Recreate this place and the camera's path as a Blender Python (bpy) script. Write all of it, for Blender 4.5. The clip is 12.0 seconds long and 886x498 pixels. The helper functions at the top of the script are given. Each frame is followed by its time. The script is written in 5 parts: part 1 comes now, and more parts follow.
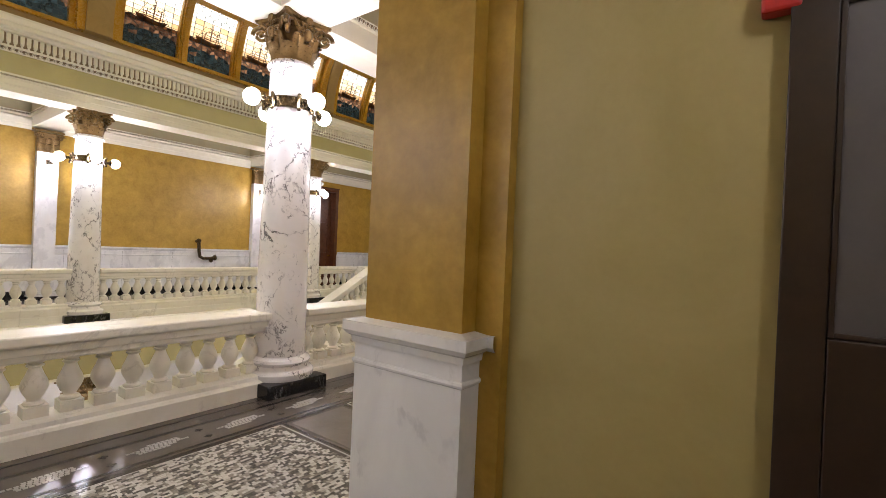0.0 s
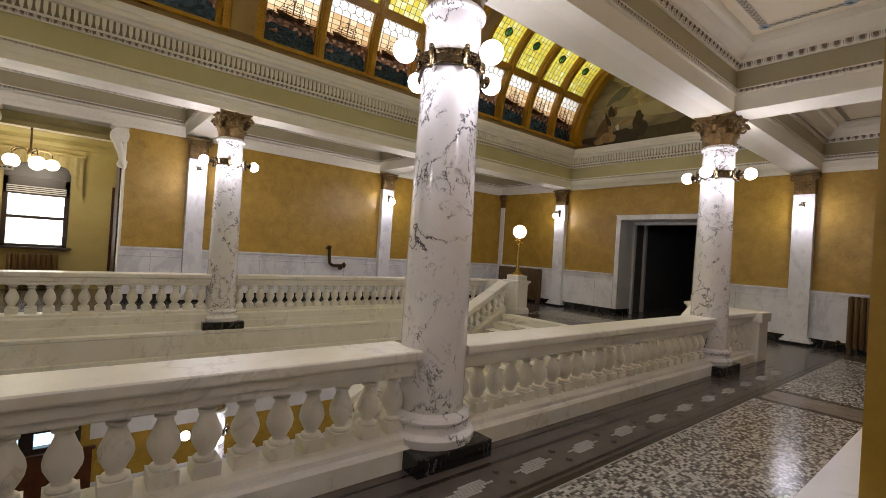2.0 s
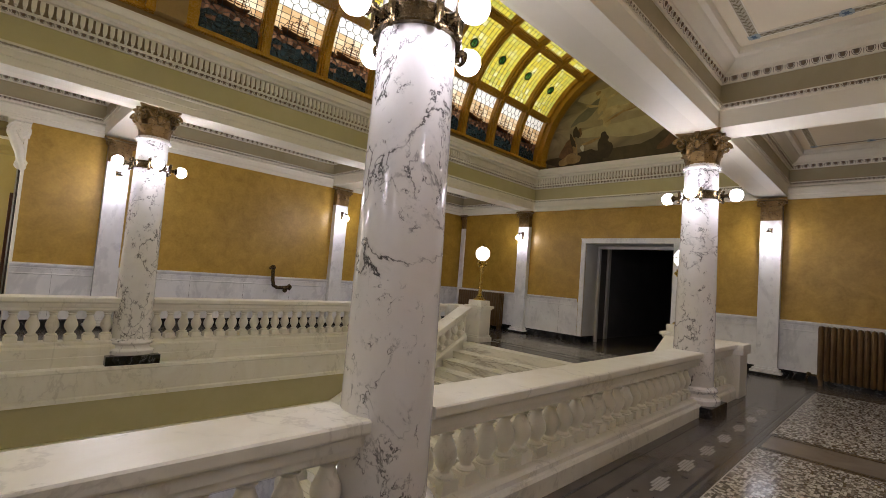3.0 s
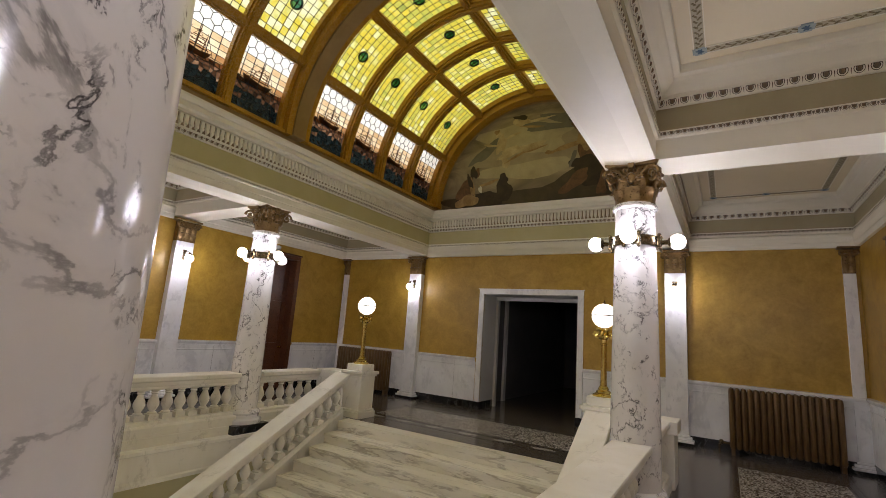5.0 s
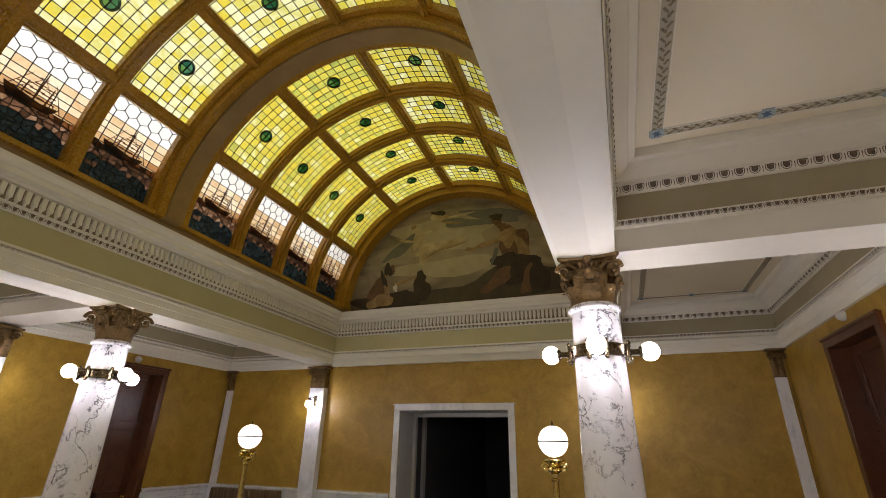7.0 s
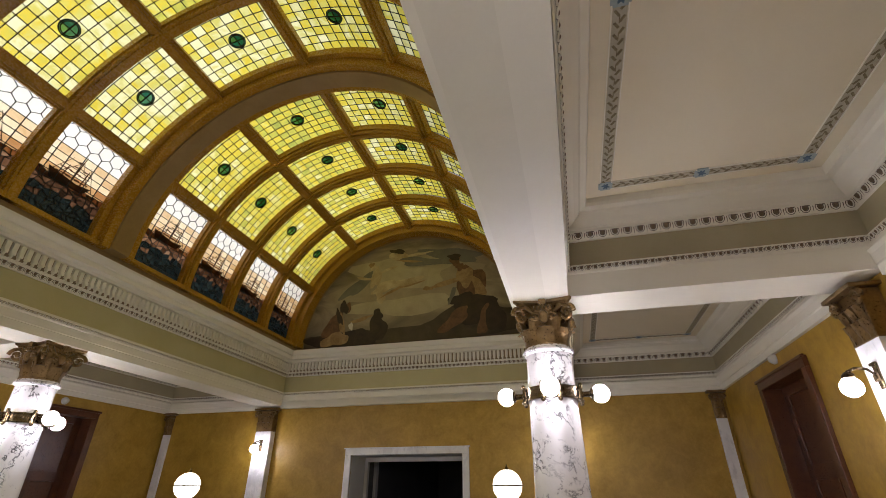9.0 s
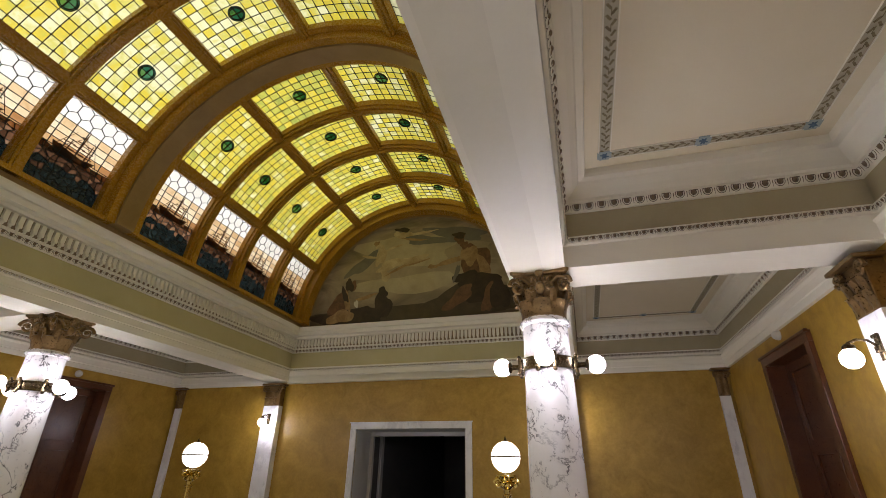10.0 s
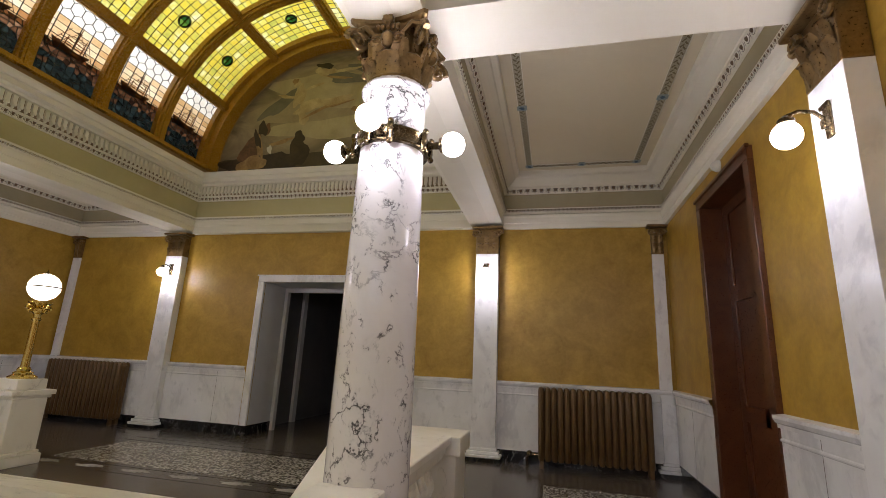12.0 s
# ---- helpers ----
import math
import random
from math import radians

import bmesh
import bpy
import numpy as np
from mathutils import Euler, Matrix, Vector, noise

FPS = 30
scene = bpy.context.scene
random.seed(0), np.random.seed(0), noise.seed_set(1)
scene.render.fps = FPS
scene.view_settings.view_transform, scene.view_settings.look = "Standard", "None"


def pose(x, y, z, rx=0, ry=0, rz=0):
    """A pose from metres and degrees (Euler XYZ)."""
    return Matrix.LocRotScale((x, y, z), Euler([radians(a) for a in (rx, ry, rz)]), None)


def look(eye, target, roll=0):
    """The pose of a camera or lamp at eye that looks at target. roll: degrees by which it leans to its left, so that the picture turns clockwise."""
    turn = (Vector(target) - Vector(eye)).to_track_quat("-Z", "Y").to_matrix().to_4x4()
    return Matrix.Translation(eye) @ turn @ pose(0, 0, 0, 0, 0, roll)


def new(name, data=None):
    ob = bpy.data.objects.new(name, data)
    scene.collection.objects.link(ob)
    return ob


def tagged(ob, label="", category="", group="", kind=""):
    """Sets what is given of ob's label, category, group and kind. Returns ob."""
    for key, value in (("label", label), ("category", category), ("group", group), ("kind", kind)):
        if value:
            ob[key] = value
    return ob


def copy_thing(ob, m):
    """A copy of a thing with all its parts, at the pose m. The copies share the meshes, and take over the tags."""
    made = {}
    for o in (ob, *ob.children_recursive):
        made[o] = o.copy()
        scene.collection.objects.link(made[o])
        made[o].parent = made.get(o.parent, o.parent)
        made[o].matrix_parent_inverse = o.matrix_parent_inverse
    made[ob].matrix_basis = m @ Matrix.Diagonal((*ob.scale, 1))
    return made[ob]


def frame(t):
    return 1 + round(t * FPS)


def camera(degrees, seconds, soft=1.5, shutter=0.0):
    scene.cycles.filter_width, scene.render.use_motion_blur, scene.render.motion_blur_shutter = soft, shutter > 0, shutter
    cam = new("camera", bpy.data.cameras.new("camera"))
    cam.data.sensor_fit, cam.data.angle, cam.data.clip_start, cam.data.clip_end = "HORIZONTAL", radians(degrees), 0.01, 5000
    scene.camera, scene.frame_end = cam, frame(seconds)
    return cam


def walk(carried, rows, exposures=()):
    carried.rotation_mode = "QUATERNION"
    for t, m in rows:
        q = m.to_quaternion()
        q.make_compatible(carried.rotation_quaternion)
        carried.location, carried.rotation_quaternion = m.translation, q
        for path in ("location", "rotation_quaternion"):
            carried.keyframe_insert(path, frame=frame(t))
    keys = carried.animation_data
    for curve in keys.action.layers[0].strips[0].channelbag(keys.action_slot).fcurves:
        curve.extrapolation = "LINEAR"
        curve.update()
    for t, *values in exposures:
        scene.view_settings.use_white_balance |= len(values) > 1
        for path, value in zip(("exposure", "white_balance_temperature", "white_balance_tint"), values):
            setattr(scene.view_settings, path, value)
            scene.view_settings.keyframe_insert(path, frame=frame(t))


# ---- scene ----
cam = camera(87.9, 12.0, soft=0.8)
PATH = [
    (0, (-0.030, 0.203, 1.513), (-1.220, 1.811, 1.509), 2.5),
    (0.5, (-0.428, 0.285, 1.587), (-1.969, 1.560, 1.561), 3.1),
    (1, (-0.858, 0.410, 1.515), (-2.425, 1.654, 1.504), 3.1),
    (1.5, (-1.187, 0.585, 1.544), (-2.749, 1.834, 1.535), 3.4),
    (2, (-1.495, 0.862, 1.505), (-3.040, 2.137, 1.517), 3.7),
    (2.5, (-1.920, 1.151, 1.543), (-3.426, 2.466, 1.569), 4.1),
    (3, (-2.221, 1.437, 1.529), (-3.639, 2.841, 1.647), 4.5),
    (5, (-3.387, 2.935, 1.768), (-4.429, 4.605, 2.120), 4.2),
    (5.5, (-3.715, 3.381, 1.861), (-4.667, 5.08, 2.317), 3.5),
    (6, (-3.945, 3.715, 1.96), (-4.794, 5.431, 2.538), 2.9),
    (6.5, (-4.085, 3.879, 2.058), (-4.835, 5.602, 2.742), 2.1),
    (7, (-4.107, 3.911, 2.099), (-4.754, 5.633, 2.885), 1.2),
    (7.5, (-4.108, 3.894, 2.107), (-4.663, 5.607, 2.977), 0.5),
    (9.3, (-4.097, 3.825, 2.097), (-4.547, 5.535, 3.032), 0.2),
    (9.5, (-4.079, 3.83, 2.091), (-4.55, 5.545, 3.006), 0.3),
    (10, (-3.986, 3.93, 2.003), (-4.49, 5.659, 2.873), 0.9),
    (10.5, (-3.678, 4.213, 1.808), (-4.181, 6.007, 2.536), 1.2),
    (11, (-3.41, 4.574, 1.652), (-3.884, 6.425, 2.241), 1.8),
    (11.5, (-3.327, 5.046, 1.566), (-3.797, 6.923, 2.073), 2.3),
    (12, (-3.16, 5.605, 1.499), (-3.625, 7.494, 1.961), 2.7),
]
EXPOSURES = [(0.0, 1.52), (0.5, 1.16), (1.0, 0.82), (1.5, 0.68), (2.5, 0.58), (5.0, 0.56), (7.5, 0.46), (9.5, 0.44), (11.0, 0.57), (12.0, 0.72)]
walk(cam, [(t, look(eye, target, roll)) for t, eye, target, roll in PATH], EXPOSURES)

# ---- world and light ----
SUN_EL, SUN_ROT = radians(48), radians(-75)
world = bpy.data.worlds.new("sky")
scene.world = world
world.use_nodes = True
_n, _l = world.node_tree.nodes, world.node_tree.links
sky = _n.new("ShaderNodeTexSky")
sky.sky_type, sky.sun_disc, sky.sun_elevation, sky.sun_rotation = "NISHITA", False, SUN_EL, SUN_ROT
sky.dust_density = 4.0
haze = _n.new("ShaderNodeHueSaturation")
haze.inputs["Saturation"].default_value = 0.25
_l.new(sky.outputs[0], haze.inputs["Color"])
_l.new(haze.outputs[0], _n["Background"].inputs["Color"])
_n["Background"].inputs["Strength"].default_value = 0.098
sun_data = bpy.data.lights.new("sun", "SUN")
sun_data.energy, sun_data.angle, sun_data.color = 1.0, radians(18), (1, 0.96, 0.9)
sun = new("sun", sun_data)
sun.matrix_world = look((-9, 4, 20), (-7.4, 4, 8))
GLOBE_LIGHT = 43.0

# ---- plan ----
XC, XA, XB, XR, XL = -7.38, -4.24, -10.57, -1.40, -13.35
YE, YS = 13.30, -7.20
COLS = (-1.85, 3.07, 8.38)
CROSS = (-1.85, 3.04, 8.40)
COLS_W = (-1.85, 3.14, 8.27)
HALF, OUT = 0.31, 0.25
Z_SOFFIT, Z_SPRING, Z_LOW = 3.77, 5.03, -4.95
RAIL = 0.83


# ---- materials ----
def mat_base(name, rough=0.5, metal=0.0):
    m = bpy.data.materials.new(name)
    m.use_nodes = True
    b = m.node_tree.nodes["Principled BSDF"]
    b.inputs["Roughness"].default_value = rough
    b.inputs["Metallic"].default_value = metal
    return m, m.node_tree.nodes, m.node_tree.links, b


def coords(N, L, scale=(1, 1, 1)):
    g = N.new("ShaderNodeNewGeometry")
    mp = N.new("ShaderNodeMapping")
    mp.inputs["Scale"].default_value = scale
    L.new(g.outputs["Position"], mp.inputs["Vector"])
    return mp.outputs[0]


def noise_tex(N, L, vec, scale, detail=5.0, rough=0.6, warp=0.0):
    t = N.new("ShaderNodeTexNoise")
    t.inputs["Scale"].default_value = scale
    t.inputs["Detail"].default_value = detail
    t.inputs["Roughness"].default_value = rough
    t.inputs["Distortion"].default_value = warp
    L.new(vec, t.inputs["Vector"])
    return t.outputs["Fac"]


def ramp(N, L, fac, stops):
    r = N.new("ShaderNodeValToRGB")
    e = r.color_ramp.elements
    while len(e) < len(stops):
        e.new(0.5)
    for el, (p, c) in zip(e, stops):
        el.position = p
        el.color = (*c, 1) if len(c) == 3 else c
    L.new(fac, r.inputs[0])
    return r.outputs[0]


def mix(N, L, fac, a, b, mode="MIX"):
    x = N.new("ShaderNodeMix")
    x.data_type, x.blend_type = "RGBA", mode
    for sock, v in ((x.inputs[0], fac), (x.inputs[6], a), (x.inputs[7], b)):
        if isinstance(v, (int, float)):
            sock.default_value = v
        elif isinstance(v, tuple):
            sock.default_value = (*v, 1)
        else:
            L.new(v, sock)
    return x.outputs[2]


def bump(N, L, b, height, strength=0.1, dist=0.01):
    n = N.new("ShaderNodeBump")
    n.inputs["Strength"].default_value = strength
    n.inputs["Distance"].default_value = dist
    L.new(height, n.inputs["Height"])
    L.new(n.outputs[0], b.inputs["Normal"])


def mottled(name, c1, c2, scale=2.0, fine=40.0, rough=0.6, metal=0.0, relief=0.08, dist=0.004, c3=None):
    """Two-scale mottling between two colours, with fine relief."""
    m, N, L, b = mat_base(name, rough, metal)
    v = coords(N, L)
    a = noise_tex(N, L, v, scale, 6, 0.65, 0.6)
    f = noise_tex(N, L, v, fine, 4, 0.6)
    col = ramp(N, L, a, [(0.32, c1), (0.68, c2)])
    col = mix(N, L, 0.22, col, ramp(N, L, f, [(0.3, c1), (0.7, c3 or c2)]))
    L.new(col, b.inputs["Base Color"])
    rr = N.new("ShaderNodeMapRange")
    rr.inputs[3].default_value, rr.inputs[4].default_value = max(0.02, rough - 0.1), min(1, rough + 0.1)
    L.new(f, rr.inputs[0])
    L.new(rr.outputs[0], b.inputs["Roughness"])
    bump(N, L, b, f, relief, dist)
    return m


def veined(name, base, base2, vein, scale=1.6, width=0.03, amount=0.5, rough=0.18, stretch=(1, 1, 0.7), object_space=False):
    """Polished marble with thin warped veins that come and go."""
    m, N, L, b = mat_base(name, rough)
    if object_space:
        g = N.new("ShaderNodeTexCoord")
        info = N.new("ShaderNodeObjectInfo")
        add = N.new("ShaderNodeVectorMath")
        add.operation = "ADD"
        L.new(g.outputs["Object"], add.inputs[0])
        sc = N.new("ShaderNodeMath")
        sc.operation = "MULTIPLY"
        sc.inputs[1].default_value = 37.0
        L.new(info.outputs["Random"], sc.inputs[0])
        L.new(sc.outputs[0], add.inputs[1])
        mp = N.new("ShaderNodeMapping")
        mp.inputs["Scale"].default_value = stretch
        L.new(add.outputs[0], mp.inputs["Vector"])
        v = mp.outputs[0]
    else:
        v = coords(N, L, stretch)
    t = N.new("ShaderNodeTexNoise")
    t.inputs["Scale"].default_value, t.inputs["Detail"].default_value = 3.1, 9
    L.new(v, t.inputs["Vector"])
    w = N.new("ShaderNodeVectorMath")
    w.operation = "MULTIPLY_ADD"
    w.inputs[1].default_value = (0.42, 0.42, 0.42)
    L.new(t.outputs["Color"], w.inputs[0])
    L.new(v, w.inputs[2])
    tilt = N.new("ShaderNodeMapping")
    tilt.inputs["Rotation"].default_value = (0.5, 0.35, 0.2)
    L.new(v, tilt.inputs["Vector"])
    masks = []
    for s, wd, lim in ((scale, width, (0.42, 0.54)), (scale * 2.6, width * 1.5, (0.52, 0.63)), (scale * 5.5, width * 2.2, (0.57, 0.67))):
        n1 = noise_tex(N, L, tilt.outputs[0], s, 10, 0.60, 0.35)
        a1 = N.new("ShaderNodeMath")
        a1.operation = "SUBTRACT"
        a1.inputs[1].default_value = 0.5
        L.new(n1, a1.inputs[0])
        a2 = N.new("ShaderNodeMath")
        a2.operation = "ABSOLUTE"
        L.new(a1.outputs[0], a2.inputs[0])
        line = ramp(N, L, a2.outputs[0], [(0.0, (1, 1, 1)), (wd * 0.5, (0.8, 0.8, 0.8)), (wd, (0.12, 0.12, 0.12)), (wd * 3.5, (0, 0, 0))])
        where = ramp(N, L, noise_tex(N, L, w.outputs[0], 1.1 * s / scale + 0.4, 4, 0.6), [(lim[0], (0, 0, 0)), (lim[1], (1, 1, 1))])
        masks.append(mix(N, L, 1.0, line, where, "MULTIPLY"))
    vv = mix(N, L, 1.0, mix(N, L, 1.0, masks[0], masks[1], "LIGHTEN"), masks[2], "LIGHTEN")
    vv = mix(N, L, 1.0, vv, (amount,) * 3, "MULTIPLY")
    cloud = ramp(N, L, noise_tex(N, L, v, 1.7, 5, 0.6, 1.0), [(0.35, base), (0.7, base2)])
    L.new(mix(N, L, vv, cloud, vein), b.inputs["Base Color"])
    rr = N.new("ShaderNodeMapRange")
    rr.inputs[3].default_value, rr.inputs[4].default_value = rough * 0.7, rough * 1.5
    L.new(noise_tex(N, L, v, 6, 4), rr.inputs[0])
    L.new(rr.outputs[0], b.inputs["Roughness"])
    b.inputs["Specular IOR Level"].default_value = 0.5
    return m


def glow(name, color, strength):
    m, N, L, b = mat_base(name, 0.3)
    b.inputs["Base Color"].default_value = (0.8, 0.8, 0.8, 1)
    b.inputs["Emission Color"].default_value = (*color, 1)
    b.inputs["Emission Strength"].default_value = strength
    return m


def stained(name, stops, streak=6.0, rough=0.25, cloud=0.42, single=0.40):
    """Opalescent coloured glass that lets daylight through; each pane has its own tone."""
    m = bpy.data.materials.new(name)
    m.use_nodes = True
    N, L = m.node_tree.nodes, m.node_tree.links
    N.remove(N["Principled BSDF"])
    g = N.new("ShaderNodeNewGeometry")
    a = N.new("ShaderNodeMath")
    a.operation = "MULTIPLY_ADD"
    a.inputs[1].default_value, a.inputs[2].default_value = cloud, 0.0
    L.new(noise_tex(N, L, coords(N, L), streak, 4, 0.6, 1.5), a.inputs[0])
    bq = N.new("ShaderNodeMath")
    bq.operation = "MULTIPLY_ADD"
    bq.inputs[1].default_value = single
    L.new(g.outputs["Random Per Island"], bq.inputs[0])
    L.new(a.outputs[0], bq.inputs[2])
    info = N.new("ShaderNodeObjectInfo")
    cq = N.new("ShaderNodeMath")
    cq.operation = "MULTIPLY_ADD"
    cq.inputs[1].default_value = 0.24
    L.new(info.outputs["Random"], cq.inputs[0])
    L.new(bq.outputs[0], cq.inputs[2])
    col = ramp(N, L, cq.outputs[0], stops)
    tr = N.new("ShaderNodeBsdfTranslucent")
    gl = N.new("ShaderNodeBsdfGlossy")
    gl.inputs["Roughness"].default_value = rough
    L.new(col, tr.inputs["Color"])
    mx = N.new("ShaderNodeMixShader")
    mx.inputs[0].default_value = 0.04
    L.new(tr.outputs[0], mx.inputs[1])
    L.new(gl.outputs[0], mx.inputs[2])
    L.new(mx.outputs[0], N["Material Output"].inputs["Surface"])
    return m


M_GOLD_WALL = mottled("ochre_glazed_plaster", (0.305, 0.172, 0.013), (0.48, 0.295, 0.038), 3.2, 22, 0.42, 0, 0.30, 0.004, (0.60, 0.40, 0.08))
M_CREAM = mottled("cream_painted_plaster", (0.74, 0.70, 0.60), (0.80, 0.77, 0.68), 1.2, 60, 0.55, 0, 0.03, 0.002)
M_WHITE = mottled("white_painted_plaster", (0.81, 0.765, 0.63), (0.86, 0.82, 0.69), 1.2, 60, 0.5, 0, 0.03, 0.002)
M_CORNICE = mottled("ivory_painted_cornice", (0.76, 0.715, 0.58), (0.82, 0.78, 0.65), 1.5, 50, 0.5, 0, 0.03, 0.002)
M_OLIVE = mottled("olive_painted_frieze", (0.46, 0.41, 0.205), (0.52, 0.47, 0.255), 1.4, 50, 0.6, 0, 0.03, 0.002)
M_TAUPE = mottled("taupe_painted_frieze", (0.38, 0.325, 0.19), (0.44, 0.385, 0.24), 1.4, 50, 0.6, 0, 0.03, 0.002)
M_CEIL = mottled("putty_painted_ceiling", (0.73, 0.645, 0.46), (0.78, 0.70, 0.52), 0.9, 40, 0.65, 0, 0.03, 0.002)
M_DRAB = mottled("drab_yellow_plaster", (0.36, 0.29, 0.10), (0.43, 0.35, 0.14), 1.2, 30, 0.5, 0, 0.05, 0.003)
M_BORDER = mottled("stencilled_leaf_border", (0.40, 0.36, 0.25), (0.50, 0.45, 0.33), 14, 60, 0.6, 0, 0.1, 0.003, (0.46, 0.40, 0.24))
M_BLUE = mottled("blue_stencil", (0.02, 0.06, 0.12), (0.10, 0.17, 0.24), 26, 60, 0.6)
M_PALEBLUE = mottled("pale_blue_stencil", (0.26, 0.33, 0.34), (0.40, 0.44, 0.42), 26, 60, 0.6)
M_COLUMN = veined("veined_column_marble", (0.78, 0.75, 0.72), (0.86, 0.84, 0.82), (0.025, 0.022, 0.026), 1.6, 0.0085, 0.95, 0.13, (1.15, 1.15, 0.9), True)
M_WAINS = veined("grey_clouded_marble", (0.78, 0.775, 0.765), (0.88, 0.88, 0.87), (0.45, 0.45, 0.46), 0.6, 0.03, 0.4, 0.2)
M_RAIL = veined("cream_marble", (0.77, 0.73, 0.62), (0.85, 0.82, 0.73), (0.36, 0.32, 0.25), 0.5, 0.006, 0.35, 0.33)
M_STEP = veined("worn_cream_marble", (0.70, 0.66, 0.53), (0.80, 0.76, 0.64), (0.24, 0.19, 0.12), 1.1, 0.02, 0.6, 0.3, (0.35, 1.6, 1.6))
M_BLACK = veined("black_marble", (0.008, 0.008, 0.008), (0.02, 0.02, 0.02), (0.25, 0.25, 0.24), 2.0, 0.006, 0.6, 0.12)
M_BRONZE = mottled("gilded_bronze_plaster", (0.12, 0.072, 0.026), (0.29, 0.185, 0.075), 5, 45, 0.30, 0.7, 0.06, 0.003, (0.42, 0.29, 0.125))
M_BRASS = mottled("polished_brass", (0.62, 0.45, 0.13), (0.78, 0.60, 0.22), 6, 60, 0.16, 1.0, 0.02, 0.001)
M_DARKBRASS = mottled("aged_brass", (0.06, 0.042, 0.022), (0.17, 0.12, 0.06), 12, 70, 0.26, 0.9, 0.1, 0.002)
M_RIB = mottled("ochre_gilt_vault_paint", (0.35, 0.175, 0.015), (0.48, 0.26, 0.03), 4, 40, 0.27, 0.0, 0.05, 0.002)
M_RIBGREY = mottled("umber_vault_paint", (0.27, 0.17, 0.06), (0.35, 0.23, 0.09), 3, 40, 0.5)
M_LEAD = mottled("lead_came", (0.012, 0.011, 0.01), (0.03, 0.028, 0.024), 20, 80, 0.5, 0.3)
M_WOOD = mottled("red_brown_varnished_wood", (0.06, 0.018, 0.006), (0.125, 0.040, 0.012), 5, 60, 0.3)
M_DARKWOOD = mottled("dark_stained_wood", (0.02, 0.012, 0.008), (0.04, 0.022, 0.014), 5, 60, 0.35)
M_RADIATOR = mottled("bronze_painted_iron", (0.10, 0.053, 0.017), (0.155, 0.088, 0.03), 6, 50, 0.4, 0.3)
M_GREYPAINT = mottled("grey_white_painted_wood", (0.55, 0.54, 0.52), (0.63, 0.62, 0.60), 2, 50, 0.4)
# the corridor's lack of light is put into this plaster's colour
M_DARKROOM = mottled("plaster_darkened_as_unlit", (0.10, 0.095, 0.09), (0.14, 0.13, 0.12), 1.5, 40, 0.6)
M_TERRAZZO = mottled("brown_grey_terrazzo", (0.13, 0.11, 0.09), (0.19, 0.165, 0.14), 2.0, 160, 0.22, 0, 0.02, 0.001, (0.26, 0.23, 0.20))
M_TERRADARK = mottled("dark_terrazzo", (0.070, 0.058, 0.048), (0.112, 0.094, 0.08), 2.0, 160, 0.2, 0, 0.02, 0.001, (0.17, 0.15, 0.13))
M_LINE = mottled("black_mosaic_line", (0.018, 0.012, 0.010), (0.035, 0.024, 0.02), 30, 120, 0.25)
# umber that colours in the shade between the cornice tongues
M_UMBER = mottled("umber_tongue_gap_shade", (0.20, 0.15, 0.085), (0.28, 0.215, 0.13), 10, 60, 0.7)
M_EGG = mottled("brown_glazed_egg", (0.13, 0.085, 0.045), (0.24, 0.17, 0.095), 12, 60, 0.3)
# darker brown for the hollows and darts round the eggs
M_GROOVE = mottled("dark_brown_grooves", (0.07, 0.048, 0.026), (0.12, 0.085, 0.05), 12, 60, 0.6)
M_PLASTIC = mottled("ivory_plastic", (0.62, 0.60, 0.52), (0.68, 0.66, 0.58), 10, 80, 0.4)
M_RED = mottled("red_enamel", (0.45, 0.02, 0.02), (0.55, 0.04, 0.03), 10, 80, 0.35)
M_PAPER = mottled("grey_glazing_film", (0.075, 0.066, 0.062), (0.10, 0.088, 0.082), 3, 60, 0.5)
M_CLOTH = mottled("gold_valance_cloth", (0.30, 0.24, 0.10), (0.40, 0.33, 0.16), 8, 120, 0.85)
M_GLOBE = glow("lit_opal_glass", (0.99, 0.945, 1.085), GLOBE_LIGHT)
M_DAYLIGHT = glow("overcast_sky_backdrop", (0.95, 0.97, 1.0), 2.6)
M_DAYLIGHT_BLUE = glow("pale_blue_sky_backdrop", (0.45, 0.75, 1.0), 1.6)
M_GLOBE_MED = glow("lit_amber_opal_glass", (1.0, 0.90, 0.72), 14.0)
M_LEAF = mottled("olive_stencil_leaf", (0.10, 0.07, 0.025), (0.30, 0.25, 0.13), 30, 60, 0.6)
M_GLOBE_SOFT = glow("lit_white_opal_glass", (1.0, 0.95, 0.90), 2.6)


def tessera_mat():
    m, N, L, b = mat_base("stone_tesserae", 0.19)
    g = N.new("ShaderNodeNewGeometry")
    o = N.new("ShaderNodeObjectInfo")
    a = N.new("ShaderNodeMath")
    a.operation = "ADD"
    L.new(g.outputs["Random Per Island"], a.inputs[0])
    L.new(o.outputs["Random"], a.inputs[1])
    fr = N.new("ShaderNodeMath")
    fr.operation = "FRACT"
    L.new(a.outputs[0], fr.inputs[0])
    col = ramp(N, L, fr.outputs[0], [(0.0, (0.022, 0.018, 0.015)), (0.26, (0.05, 0.042, 0.035)), (0.30, (0.13, 0.11, 0.09)), (0.56, (0.28, 0.25, 0.21)), (0.60, (0.46, 0.43, 0.38)), (1.0, (0.66, 0.63, 0.58))])
    L.new(mix(N, L, 0.2, col, ramp(N, L, noise_tex(N, L, coords(N, L), 60, 3), [(0.3, (0.15, 0.14, 0.12)), (0.7, (0.6, 0.58, 0.54))])), b.inputs["Base Color"])
    return m


